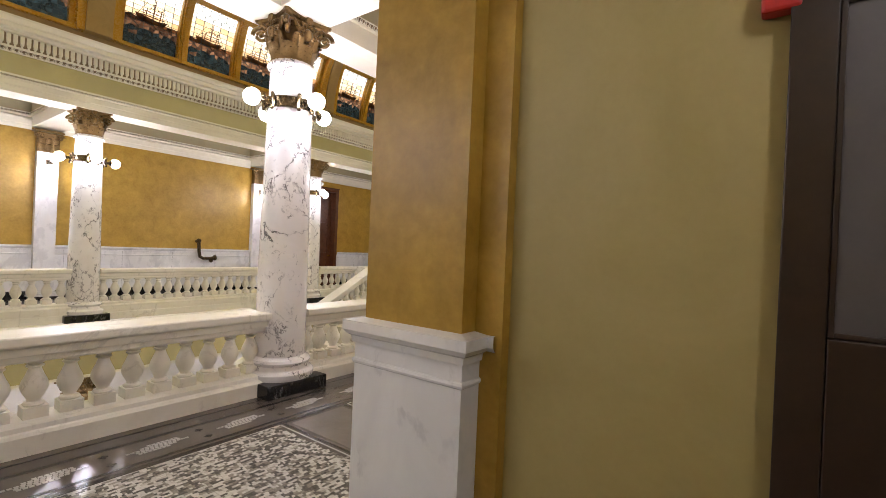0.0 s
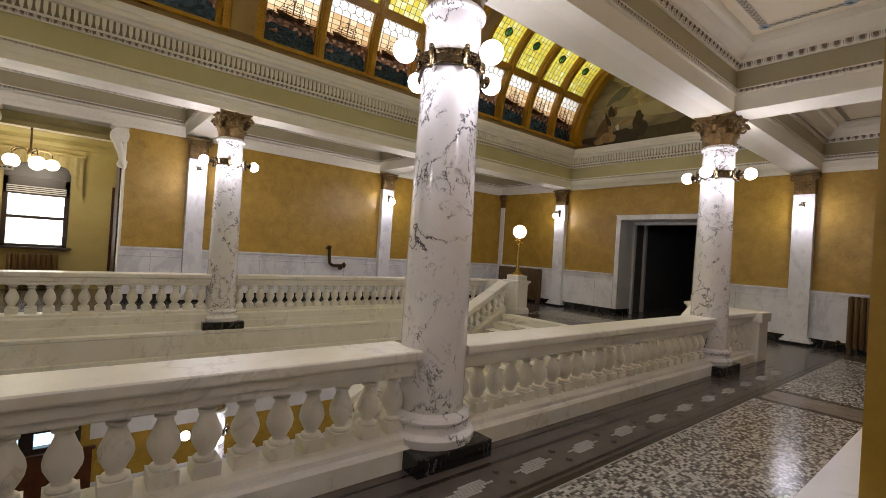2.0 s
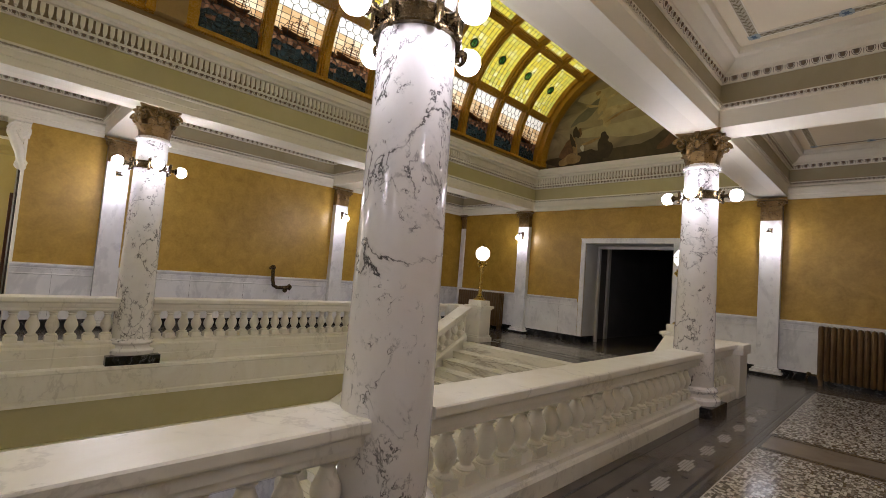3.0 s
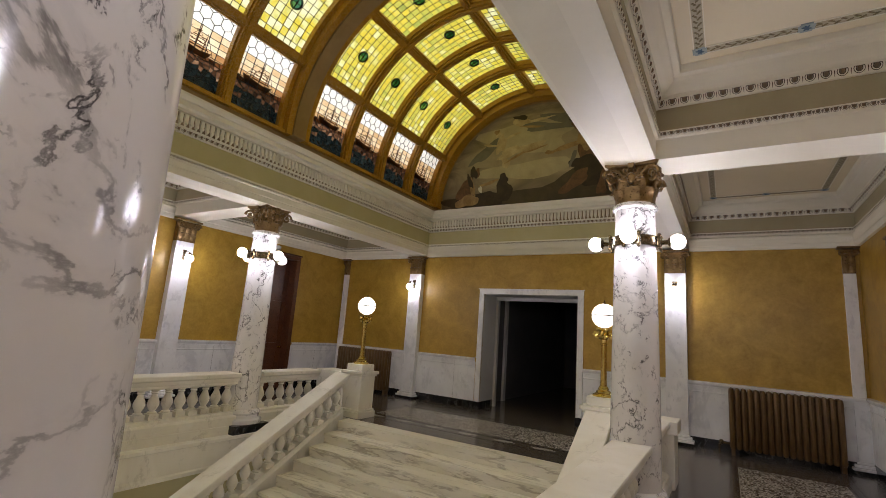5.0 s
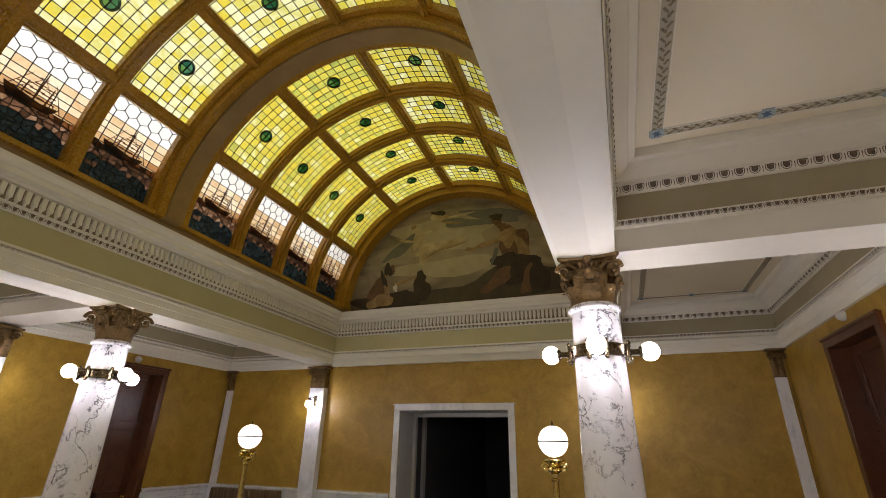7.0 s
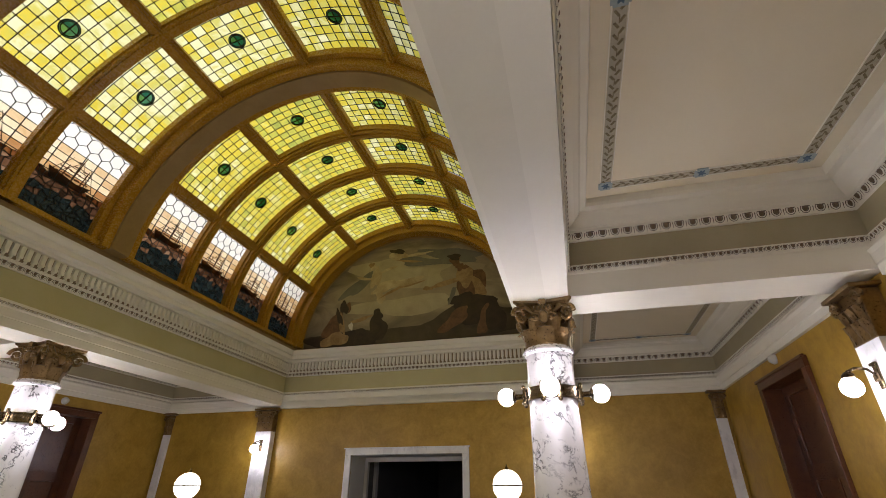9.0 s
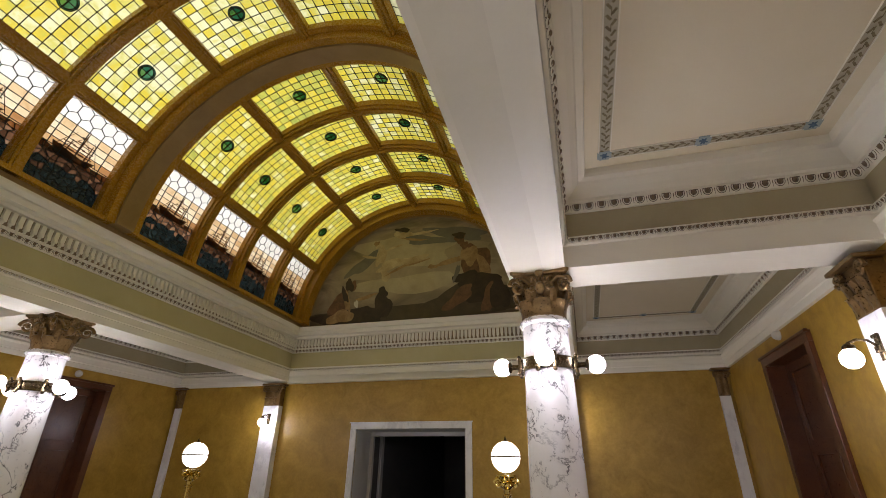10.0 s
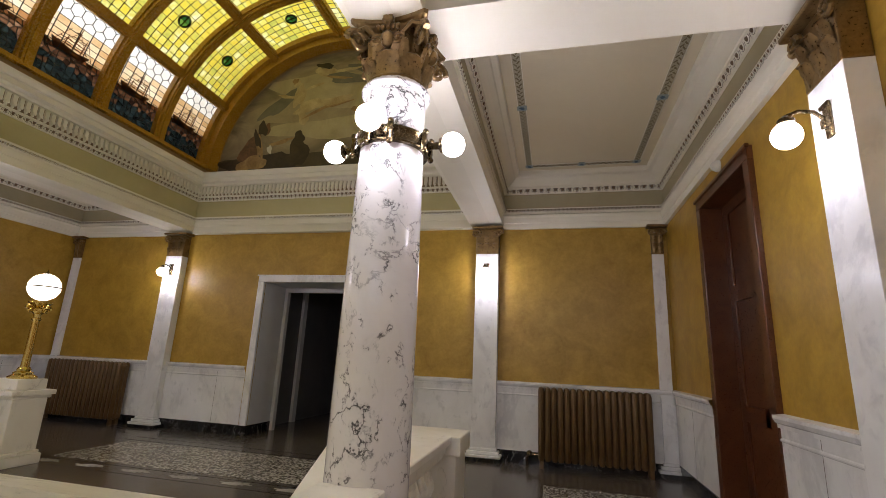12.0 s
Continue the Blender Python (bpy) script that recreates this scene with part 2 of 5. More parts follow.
M_TESSERA = tessera_mat()
M_WHITETESS = mottled("white_tesserae", (0.36, 0.34, 0.31), (0.50, 0.48, 0.44), 40, 150, 0.25)
M_GLASS_YELLOW = stained("amber_green_glass", [(0.25, (0.36, 0.40, 0.09)), (0.40, (0.58, 0.55, 0.10)), (0.52, (0.72, 0.58, 0.06)), (0.62, (0.66, 0.62, 0.16)), (0.76, (0.84, 0.82, 0.50))], 2.6, 0.25, 0.60, 0.28)
M_GLASS_CENTRE = stained("teal_glass", [(0.25, (0.008, 0.05, 0.05)), (0.55, (0.03, 0.17, 0.15)), (0.85, (0.22, 0.52, 0.40))])
M_GLASS_WHITE = stained("white_opal_glass", [(0.2, (0.86, 0.84, 0.78)), (0.8, (0.95, 0.93, 0.90))])
M_GLASS_PEACH = stained("peach_glass", [(0.25, (0.66, 0.42, 0.20)), (0.5, (0.82, 0.62, 0.38)), (0.8, (0.92, 0.82, 0.62))])
M_GLASS_SHIP = stained("umber_glass", [(0.25, (0.03, 0.012, 0.005)), (0.8, (0.13, 0.055, 0.022))])
M_GLASS_ORANGE = stained("dusk_orange_glass", [(0.25, (0.44, 0.22, 0.09)), (0.5, (0.62, 0.38, 0.18)), (0.8, (0.74, 0.52, 0.30))])
M_GLASS_BROWN = stained("mauve_brown_glass", [(0.25, (0.02, 0.009, 0.006)), (0.5, (0.085, 0.04, 0.022)), (0.72, (0.24, 0.125, 0.07)), (0.9, (0.46, 0.30, 0.19))])
M_GLASS_NAVY = stained("deep_blue_glass", [(0.2, (0.003, 0.005, 0.006)), (0.6, (0.008, 0.014, 0.016)), (0.85, (0.02, 0.034, 0.038))])


def window_glass():
    m = bpy.data.materials.new("clear_window_glass")
    m.use_nodes = True
    N, L = m.node_tree.nodes, m.node_tree.links
    N.remove(N["Principled BSDF"])
    t, g, x = N.new("ShaderNodeBsdfTransparent"), N.new("ShaderNodeBsdfGlossy"), N.new("ShaderNodeMixShader")
    g.inputs["Roughness"].default_value = 0.02
    x.inputs[0].default_value = 0.06
    L.new(t.outputs[0], x.inputs[1])
    L.new(g.outputs[0], x.inputs[2])
    L.new(x.outputs[0], N["Material Output"].inputs["Surface"])
    return m


M_CLEAR = window_glass()


# ---- mesh helpers ----
def part(name, bm, material, parent=None, label="", smooth=False):
    me = bpy.data.meshes.new(name)
    if isinstance(bm, tuple):
        me.from_pydata(bm[0], [], bm[1])
    else:
        bmesh.ops.recalc_face_normals(bm, faces=bm.faces)
        bm.to_mesh(me)
        bm.free()
    if smooth:
        me.polygons.foreach_set("use_smooth", [True] * len(me.polygons))
        me.set_sharp_from_angle(angle=radians(38))
    for mm in (material if isinstance(material, list) else [material]):
        me.materials.append(mm)
    ob = new(name, me)
    if parent:
        ob.parent = parent
    if label:
        ob["label"] = label
    return ob


def thing(name, label, category, group="", at=None):
    ob = new(name)
    ob.empty_display_size = 0.1
    tagged(ob, label, category, group)
    if at is not None:
        ob.matrix_basis = at if isinstance(at, Matrix) else pose(*at)
    return ob


def structure(ob, label="", category=""):
    return tagged(ob, label, category, kind="structure")


def box(bm, x0, y0, z0, x1, y1, z1, bev=0.0):
    g = bmesh.ops.create_cube(bm, size=1, matrix=Matrix.Translation(((x0 + x1) / 2, (y0 + y1) / 2, (z0 + z1) / 2)) @ Matrix.Diagonal((abs(x1 - x0), abs(y1 - y0), abs(z1 - z0), 1)))
    if bev:
        ed = {e for v in g["verts"] for e in v.link_edges}
        bmesh.ops.bevel(bm, geom=list(ed), offset=bev, segments=2, profile=0.5, affect="EDGES")
    return bm


def boxes(*rows, bev=0.0):
    bm = bmesh.new()
    for r in rows:
        box(bm, *r, bev=bev)
    return bm


def lathe(profile, n=24, bm=None, m=Matrix.Identity(4)):
    """A solid turned about z from (radius, z) pairs."""
    bm = bm or bmesh.new()
    rings = []
    for r, z in profile:
        if r < 1e-5:
            rings.append([bm.verts.new(m @ Vector((0, 0, z)))])
        else:
            rings.append([bm.verts.new(m @ Vector((r * math.cos(2 * math.pi * k / n), r * math.sin(2 * math.pi * k / n), z))) for k in range(n)])
    for a, b in zip(rings, rings[1:]):
        for k in range(n):
            k2 = (k + 1) % n
            vs = [a[k % len(a)], a[k2 % len(a)], b[k2 % len(b)], b[k % len(b)]]
            u = []
            for q in vs:
                if q not in u:
                    u.append(q)
            if len(u) > 2:
                bm.faces.new(u)
    for r in (rings[0], rings[-1]):
        if len(r) > 2:
            bm.faces.new(r)
    return bm


def sphere(bm, c, r, n=16, k=10, sz=1.0):
    bmesh.ops.create_uvsphere(bm, u_segments=n, v_segments=k, radius=r, matrix=Matrix.Translation(c) @ Matrix.Diagonal((1, 1, sz, 1)))
    return bm


def molding(path, profile, closed=False, bm=None):
    """A profile of (offset to the left of the path, z) run along a polyline in plan, mitred at its corners."""
    bm = bm or bmesh.new()
    P = [Vector(p) for p in path]
    n = len(P)
    sect = []
    for i, p in enumerate(P):
        d0 = (p - P[i - 1]).normalized() if (closed or i > 0) else None
        d1 = (P[(i + 1) % n] - p).normalized() if (closed or i < n - 1) else None
        d0, d1 = d0 or d1, d1 or d0
        n0, n1 = Vector((-d0.y, d0.x)), Vector((-d1.y, d1.x))
        nm = (n0 + n1) / (1 + n0.dot(n1))
        sect.append([bm.verts.new((p.x + nm.x * u, p.y + nm.y * u, z)) for u, z in profile])
    for i in range(n if closed else n - 1):
        a, b = sect[i], sect[(i + 1) % n]
        for k in range(len(profile) - 1):
            bm.faces.new((a[k], b[k], b[k + 1], a[k + 1]))
    return bm


def along(path, step, closed=False):
    """Places (point, direction) at even steps along a polyline in plan."""
    P = [Vector(p) for p in path] + ([Vector(path[0])] if closed else [])
    out = []
    for a, b in zip(P, P[1:]):
        ln = (b - a).length
        k = max(1, int(ln / step))
        d = (b - a).normalized()
        out += [(a + d * ((i + 0.5) * ln / k), d) for i in range(k)]
    return out


def raw_boxes(items):
    """Verts and faces of many turned boxes: (centre, along, half sizes (along, across, up))."""
    vs, fs = [], []
    for c, d, (ha, hb, hz) in items:
        ax, ay = d.x, d.y
        o = len(vs)
        for sz in (-1, 1):
            for sa, sb in ((-1, -1), (1, -1), (1, 1), (-1, 1)):
                vs.append((c[0] + ax * ha * sa - ay * hb * sb, c[1] + ay * ha * sa + ax * hb * sb, c[2] + hz * sz))
        fs += [(o, o + 3, o + 2, o + 1), (o + 4, o + 5, o + 6, o + 7), (o, o + 1, o + 5, o + 4), (o + 1, o + 2, o + 6, o + 5), (o + 2, o + 3, o + 7, o + 6), (o + 3, o, o + 4, o + 7)]
    return vs, fs


def beads(path, step, u, z, r, rz, closed=False):
    """Egg-shaped beads along a moulding."""
    vs, fs = [], []
    ring = [(0, -1), (0.75, -0.5), (1, 0.1), (0.7, 0.7), (0, 1)]
    for p, d in along(path, step, closed):
        nx, ny = -d.y, d.x
        c = (p.x + nx * u, p.y + ny * u)
        o = len(vs)
        m = 6
        for rr, zz in ring:
            for k in range(m):
                a = 2 * math.pi * k / m
                s, t = r * rr * math.cos(a), r * rr * math.sin(a)
                vs.append((c[0] + d.x * s + nx * t, c[1] + d.y * s + ny * t, z + rz * zz))
        for i in range(4):
            for k in range(m):
                k2 = (k + 1) % m
                fs.append((o + i * m + k, o + i * m + k2, o + (i + 1) * m + k2, o + (i + 1) * m + k))
    return vs, fs


def egg_course(path, step, u, z, tilt, r):
    """Egg and tongue moulding: dark hollows, raised shells and eggs along a sloping face."""
    hollow, shell, egg = ([], []), ([], []), ([], [])
    up = (math.sin(tilt), math.cos(tilt))
    out = (math.cos(tilt), -math.sin(tilt))
    for p, d in along(path, step, True):
        n = Vector((-d.y, d.x))

        def at(a, b, c):
            f = u + b * up[0] + c * out[0]
            return (p.x + d.x * a + n.x * f, p.y + d.y * a + n.y * f, z + b * up[1] + c * out[1])
        k = 9
        arc = [(math.sin(t) * 1.0, -math.cos(t) * 1.12 + 0.18) for t in [math.radians(-118 + 236 * i / k) for i in range(k + 1)]]
        o = len(hollow[0])
        hollow[0].extend([at(a * r, b * r, 0.003) for a, b in arc])
        hollow[1].append(tuple(range(o, o + k + 1)))
        o = len(hollow[0])
        hollow[0].extend([at(step / 2 + a, b, 0.003) for a, b in ((-0.004, r * 0.5), (0.004, r * 0.5), (0.0015, -r * 0.8), (-0.0015, -r * 0.8))])
        hollow[1].append((o, o + 1, o + 2, o + 3))
        o = len(shell[0])
        for a, b in arc:
            shell[0].extend([at(a * r * 0.86, b * r * 0.86, 0.003), at(a * r * 0.80, b * r * 0.80, 0.012), at(a * r * 0.68, b * r * 0.68, 0.012), at(a * r * 0.62, b * r * 0.62, 0.003)])
        for i in range(k):
            for q in range(3):
                shell[1].append((o + i * 4 + q, o + i * 4 + q + 1, o + i * 4 + q + 5, o + i * 4 + q + 4))
        o = len(egg[0])
        m = 8
        for rr, h in ((1.0, 0.0), (0.85, 0.55), (0.45, 0.9)):
            for i in range(m):
                t = 2 * math.pi * i / m
                egg[0].append(at(math.cos(t) * rr * r * 0.46, (math.sin(t) * 0.62 * rr + 0.14) * r, 0.003 + h * r * 0.5))
        for i in range(m):
            j = (i + 1) % m
            for q in (0, m):
                egg[1].append((o + q + i, o + q + j, o + q + m + j, o + q + m + i))
        egg[1].append(tuple(o + 2 * m + i for i in range(m)))
    return hollow, shell, egg


def tube(points, r, n=8, bm=None):
    """A round bar through points."""
    bm = bm or bmesh.new()
    P = [Vector(p) for p in points]
    rings = []
    for i, p in enumerate(P):
        d = (P[min(i + 1, len(P) - 1)] - P[max(i - 1, 0)]).normalized()
        q = d.to_track_quat("Z", "Y").to_matrix()
        rr = r[i] if isinstance(r, (list, tuple)) else r
        rings.append([bm.verts.new(p + q @ Vector((rr * math.cos(2 * math.pi * k / n), rr * math.sin(2 * math.pi * k / n), 0))) for k in range(n)])
    for a, b in zip(rings, rings[1:]):
        for k in range(n):
            bm.faces.new((a[k], a[(k + 1) % n], b[(k + 1) % n], b[k]))
    bm.faces.new(rings[0])
    bm.faces.new(rings[-1])
    return bm


# ---- floors ----
STAIR_X0, STAIR_X1, Y_TOP = XC - 2.22, XC + 2.22, 9.66
well_x0, well_x1 = XB + 0.22, XA - 0.22
bm = boxes((well_x1, YS, -0.3, XR + 0.3, 9.95, 0), (XL - 0.3, YS, -0.3, well_x0, 9.95, 0), (XL - 0.3, 9.95, -0.3, XR + 0.3, YE + 0.3, 0),
           (-7.38 - 1.4, YE + 0.3, -0.3, -7.38 + 1.4, 21, 0), (XR + 0.3, -0.9, -0.3, 4.0, 2.1, 0), (-16.4, -1.2, -0.3, XL - 0.3, 2.3, 0))
structure(part("floor", bm, M_TERRADARK), "polished dark brown grey terrazzo gallery floor", "floor")

# ---- walls ----
T = 0.3


def wall_x(name, x0, x1, y0, y1, holes, z0, z1, mat, label):
    """A wall along y with openings (ya, yb, za, zb)."""
    bm = bmesh.new()
    y = y0
    for ya, yb, za, zb in sorted(holes):
        if ya > y:
            box(bm, x0, y, z0, x1, ya, z1)
        if zb < z1:
            box(bm, x0, ya, zb, x1, yb, z1)
        if za > z0:
            box(bm, x0, ya, z0, x1, yb, za)
        y = yb
    if y < y1:
        box(bm, x0, y, z0, x1, y1, z1)
    return structure(part(name, bm, mat), label, "wall")


DOOR_R = (10.08, 11.40, 0, 3.38)
DOOR_L = DOOR_R
HOLE = (DOOR_R[0] - 0.03, DOOR_R[1] + 0.03, 0, DOOR_R[3] + 0.03)
VEST = (-0.75, 1.80, 0, 3.60)
RECESS = (-0.42, 1.76, 0, 3.72)
wall_x("wall_east", XR, XR + T, YS, YE, [HOLE, VEST], 0, 5.03, M_GOLD_WALL, "ochre gold glazed plaster wall above white marble wainscot")
wall_x("wall_west", XL - T, XL, YS, YE, [HOLE, RECESS], 0, 5.03, M_GOLD_WALL, "ochre gold glazed plaster wall with a window recess")
DX0, DX1, DZ = -8.52, -6.20, 2.76
bm = boxes((XL - T, YE, 0, DX0, YE + T, 8.2), (DX1, YE, 0, XR + T, YE + T, 8.2), (DX0, YE, DZ, DX1, YE + T, 8.2))
structure(part("wall_north", bm, M_GOLD_WALL), "ochre gold plaster end wall with a dark doorway", "wall")
structure(part("wall_south", boxes((XL - T, YS - T, -5, XR + T, YS, 8.2)), M_CREAM), "plain cream plaster end wall", "wall")

# ---- wainscot, black base and cap on the gallery walls ----
CAP = [(0.0, 1.085), (0.055, 1.09), (0.055, 1.12), (0.07, 1.13), (0.085, 1.16), (0.085, 1.185), (0.0, 1.195)]
DADO = [(0.035, 0.17), (0.035, 1.09), (0.0, 1.09)]
BASE = [(0.045, 0.0), (0.045, 0.165), (0.03, 0.175), (0.0, 0.175)]
runs = [[(XR, 1.9), (XR, DOOR_R[0] - 0.13)], [(XR, DOOR_R[1] + 0.13), (XR, YE), (DX1 + 0.14, YE)],
        [(DX0 - 0.14, YE), (XL, YE), (XL, DOOR_L[1] + 0.13)], [(XL, DOOR_L[0] - 0.13), (XL, RECESS[1])], [(XL, RECESS[0]), (XL, YS)]]
wains = structure(new("wainscot"), "white grey-clouded marble wainscot with moulded cap and black base", "wainscot")
for r in runs:
    part("panel", molding(r, DADO), M_WAINS, wains)
    part("cap", molding(r, CAP), M_WAINS, wains)
    part("bead", molding(r, [(0.035, 0.985), (0.043, 0.99), (0.046, 1.0), (0.043, 1.01), (0.035, 1.015)]), M_WAINS, wains)
    part("base", molding(r, BASE), M_BLACK, wains, "black marble base")
# joints between the marble slabs
jr = []
for r in runs:
    for p, d in along(r, 1.05):
        jr.append(((p.x - d.y * 0.035, p.y + d.x * 0.035, 0.63), d, (0.0018, 0.0012, 0.455)))
part("slab_joint", raw_boxes(jr), M_TERRADARK, wains)

# ---- main beams, cross beams and aisle ceilings ----
bm = boxes((XA - HALF, YS, Z_SOFFIT, XA + OUT, YE, Z_SPRING), (XB - OUT, YS, Z_SOFFIT, XB + 0.26, YE, Z_SPRING))
for y in CROSS:
    box(bm, XA + OUT, y - 0.27, Z_SOFFIT, XR, y + 0.27, Z_SPRING)
for y in COLS_W:
    box(bm, XL, y - 0.27, Z_SOFFIT, XB - OUT, y + 0.27, Z_SPRING)
structure(part("beams", bm, M_WHITE), "white painted plaster beams over the columns", "beam")
bm = boxes((XA + OUT, YS, 4.67, XR + T, YE + T, 5.03), (XL - T, YS, 4.67, XB - OUT, YE + T, 5.03))
structure(part("ceiling", bm, M_CEIL), "putty coloured coffered plaster ceiling", "ceiling")
LOWER = [(0.004, 3.78), (0.004, 3.99), (0.03, 4.0), (0.05, 4.07), (0.016, 4.08)]
FRIEZE = [(0.012, 4.075), (0.012, 4.345)]
UPPER = [(0.0, 4.335), (0.04, 4.34), (0.065, 4.43), (0.08, 4.435), (0.085, 4.46), (0.15, 4.50), (0.20, 4.545), (0.215, 4.57), (0.27, 4.585), (0.28, 4.615), (0.28, 4.675)]


def bays_of(c):
    e = [YS] + [v for y in c for v in (y - 0.27, y + 0.27)] + [YE]
    return list(zip(e[::2], e[1::2]))


for x0, x1, wx in ((XA + OUT, XR, XR), (XL, XB - OUT, XL)):
    for y0, y1 in bays_of(CROSS if wx == XR else COLS_W):
        loop = [(x0, y0), (x1, y0), (x1, y1), (x0, y1)]
        c = structure(new("coffer"), "white moulded plaster coffer with taupe frieze and stencilled leaf border", "coffer")
        part("lower_moulding", molding(loop, LOWER, True), M_WHITE, c)
        part("frieze", molding(loop, FRIEZE, True), M_TAUPE, c)
        part("upper_moulding", molding(loop, UPPER, True), M_WHITE, c)
        for nm, row in (("egg", egg_course(loop, 0.115, 0.054, 4.388, 0.27, 0.043)), ("small_egg", egg_course(loop, 0.064, 0.041, 4.037, 0.28, 0.027))):
            part(nm + "_hollows", row[0], M_GROOVE, c, "dark brown hollows of the egg moulding")
            part(nm + "_shells", row[1], M_WHITE, c)
            part(nm + "_course", row[2], M_EGG, c, "brown glazed eggs")
        INS = 0.42
        ins = [(x0 + INS, y0 + INS), (x1 - INS, y0 + INS), (x1 - INS, y1 - INS), (x0 + INS, y1 - INS)]
        part("leaf_border", molding(ins, [(0, 4.672), (0, 4.664), (0.085, 4.664), (0.085, 4.672)], True), M_BORDER, c, "painted leaf scroll border")
        lv = []
        for i, (p, d) in enumerate(along(ins, 0.042, True)):
            side = 1 if i % 2 else -1
            t = Vector((d.x * 0.82 - d.y * 0.57 * side, d.y * 0.82 + d.x * 0.57 * side))
            lv.append(((p.x - d.y * (0.0425 + 0.017 * side), p.y + d.x * (0.0425 + 0.017 * side), 4.6625), t, (0.024, 0.0085, 0.0016)))
            if i % 3 == 0:
                lv.append(((p.x - d.y * 0.0425, p.y + d.x * 0.0425, 4.6625), d, (0.03, 0.003, 0.0014)))
        part("leaf_scroll", raw_boxes(lv), M_LEAF, c, "olive leaf scroll")
        for off in (-0.012, 0.09):
            part("border_line", molding(ins, [(off, 4.672), (off, 4.661), (off + 0.007, 4.661), (off + 0.007, 4.672)], True), M_WHITE, c)
        mids = ins + [((ins[0][0] + ins[1][0]) / 2, ins[0][1] + 0.0), ((ins[0][0] + ins[1][0]) / 2, ins[2][1] - 0.085)] + [(ins[0][0], (y0 + y1) / 2), (ins[1][0] - 0.085, (y0 + y1) / 2)]
        for k, (bx, by) in enumerate(mids):
            ox = 0.0425 if k in (0, 3, 6, 7) else (-0.0425 if k in (1, 2) else 0)
            oy = 0.0425 if k in (0, 1, 4, 5) else (-0.0425 if k in (2, 3) else 0)
            cx, cy = bx + ox, by + oy
            plate = part("rosette", boxes((cx - 0.062, cy - 0.045, 4.659, cx + 0.062, cy + 0.045, 4.6715), (cx - 0.045, cy - 0.062, 4.6595, cx + 0.045, cy + 0.062, 4.6715)), M_PALEBLUE, c, "pale blue stencilled rosette")
            q = bmesh.new()
            for ang in (25, 70, 115):
                bmesh.ops.create_uvsphere(q, u_segments=8, v_segments=5, radius=1.0, matrix=pose(cx, cy, 4.6585, 0, 0, ang) @ Matrix.Diagonal((0.048, 0.013, 0.003, 1)))
            part("leaf", q, M_BLUE, plate, "deep blue painted leaf")
        # architrave on the outer and end walls, under the coffer
        s = [(wx, y0), (wx, y1)] if wx == XR else [(wx, y1), (wx, y0)]
        part("architrave", molding(s, [(0, 3.71), (0.05, 3.71), (0.05, 3.80), (0.065, 3.81), (0.065, 3.90), (0.08, 3.94), (0, 3.99)]), M_WHITE, c)
        if y1 == YE:
            part("architrave", molding([(x1, YE), (x0, YE)], [(0, 3.71), (0.05, 3.71), (0.05, 3.80), (0.065, 3.81), (0.065, 3.90), (0.08, 3.94), (0, 3.99)]), M_WHITE, c)

# ---- nave entablature under the vault ----
yn = YE - 0.12
nave = [(XC - 2.88, YS), (XC + 2.88, YS), (XC + 2.88, yn), (XC - 2.88, yn)]
ent = structure(new("entablature"), "ivory plaster entablature with olive frieze and dentil cornice", "entablature")
part("architrave", molding(nave, [(-0.30, 3.764), (0.0, 3.764), (0.0, 3.87), (0.015, 3.875), (0.015, 3.97), (0.03, 3.98), (0.05, 4.03), (0.05, 4.05), (0.01, 4.06)], True), M_CORNICE, ent)
part("frieze", molding(nave, [(0.01, 4.055), (0.01, 4.395)], True), M_OLIVE, ent, "olive painted frieze band")
part("cornice", molding(nave, [(0.0, 4.39), (0.04, 4.395), (0.06, 4.465), (0.075, 4.47), (0.075, 4.68), (0.12, 4.69), (0.13, 4.73), (0.21, 4.745), (0.215, 4.82), (0.24, 4.83), (0.27, 4.89), (0.275, 4.925), (-0.4, 4.93)], True), M_CORNICE, ent)
for nm, row in (("egg", egg_course(nave, 0.088, 0.051, 4.432, 0.27, 0.034)), ("small_egg", egg_course(nave, 0.055, 0.041, 4.007, 0.38, 0.021))):
    part(nm + "_hollows", row[0], M_GROOVE, ent, "dark brown hollows of the egg moulding")
    part(nm + "_shells", row[1], M_CORNICE, ent)
    part(nm + "_course", row[2], M_EGG if nm == "egg" else M_TAUPE, ent)
# dark strip behind the tongues, shade of the gaps put in as colour
part("dentil_ground", molding(nave, [(0.075, 4.49), (0.079, 4.49), (0.079, 4.675), (0.075, 4.675)], True), M_UMBER, ent)
tongues = []
for p, d in along(nave, 0.083, True):
    tongues += [((p.x - d.y * 0.088, p.y + d.x * 0.088, 4.61), d, (0.026, 0.030, 0.058)), ((p.x - d.y * 0.098, p.y + d.x * 0.098, 4.535), d, (0.021, 0.036, 0.020)), ((p.x - d.y * 0.084, p.y + d.x * 0.084, 4.502), d, (0.012, 0.024, 0.014))]
part("tongue_course", raw_boxes(tongues), M_CORNICE, ent, "row of raised plaster tongues")
part("end_return", boxes((XC - 2.9, yn, 3.725, XC + 2.9, YE, 4.93)), M_CORNICE, ent)
structure(part("wall_lunette", boxes((XC - 2.95, YE - 0.09, 4.935, XC + 2.95, YE, 8.2)), M_RIBGREY), "umber lunette wall behind the mural", "wall")

# ---- vault ----
R_GLASS = 2.78
VC = Matrix.Translation((XC + 0.03, 0, Z_SPRING + 0.02)) @ Matrix.Diagonal((1.022, 1, 1.022, 1))


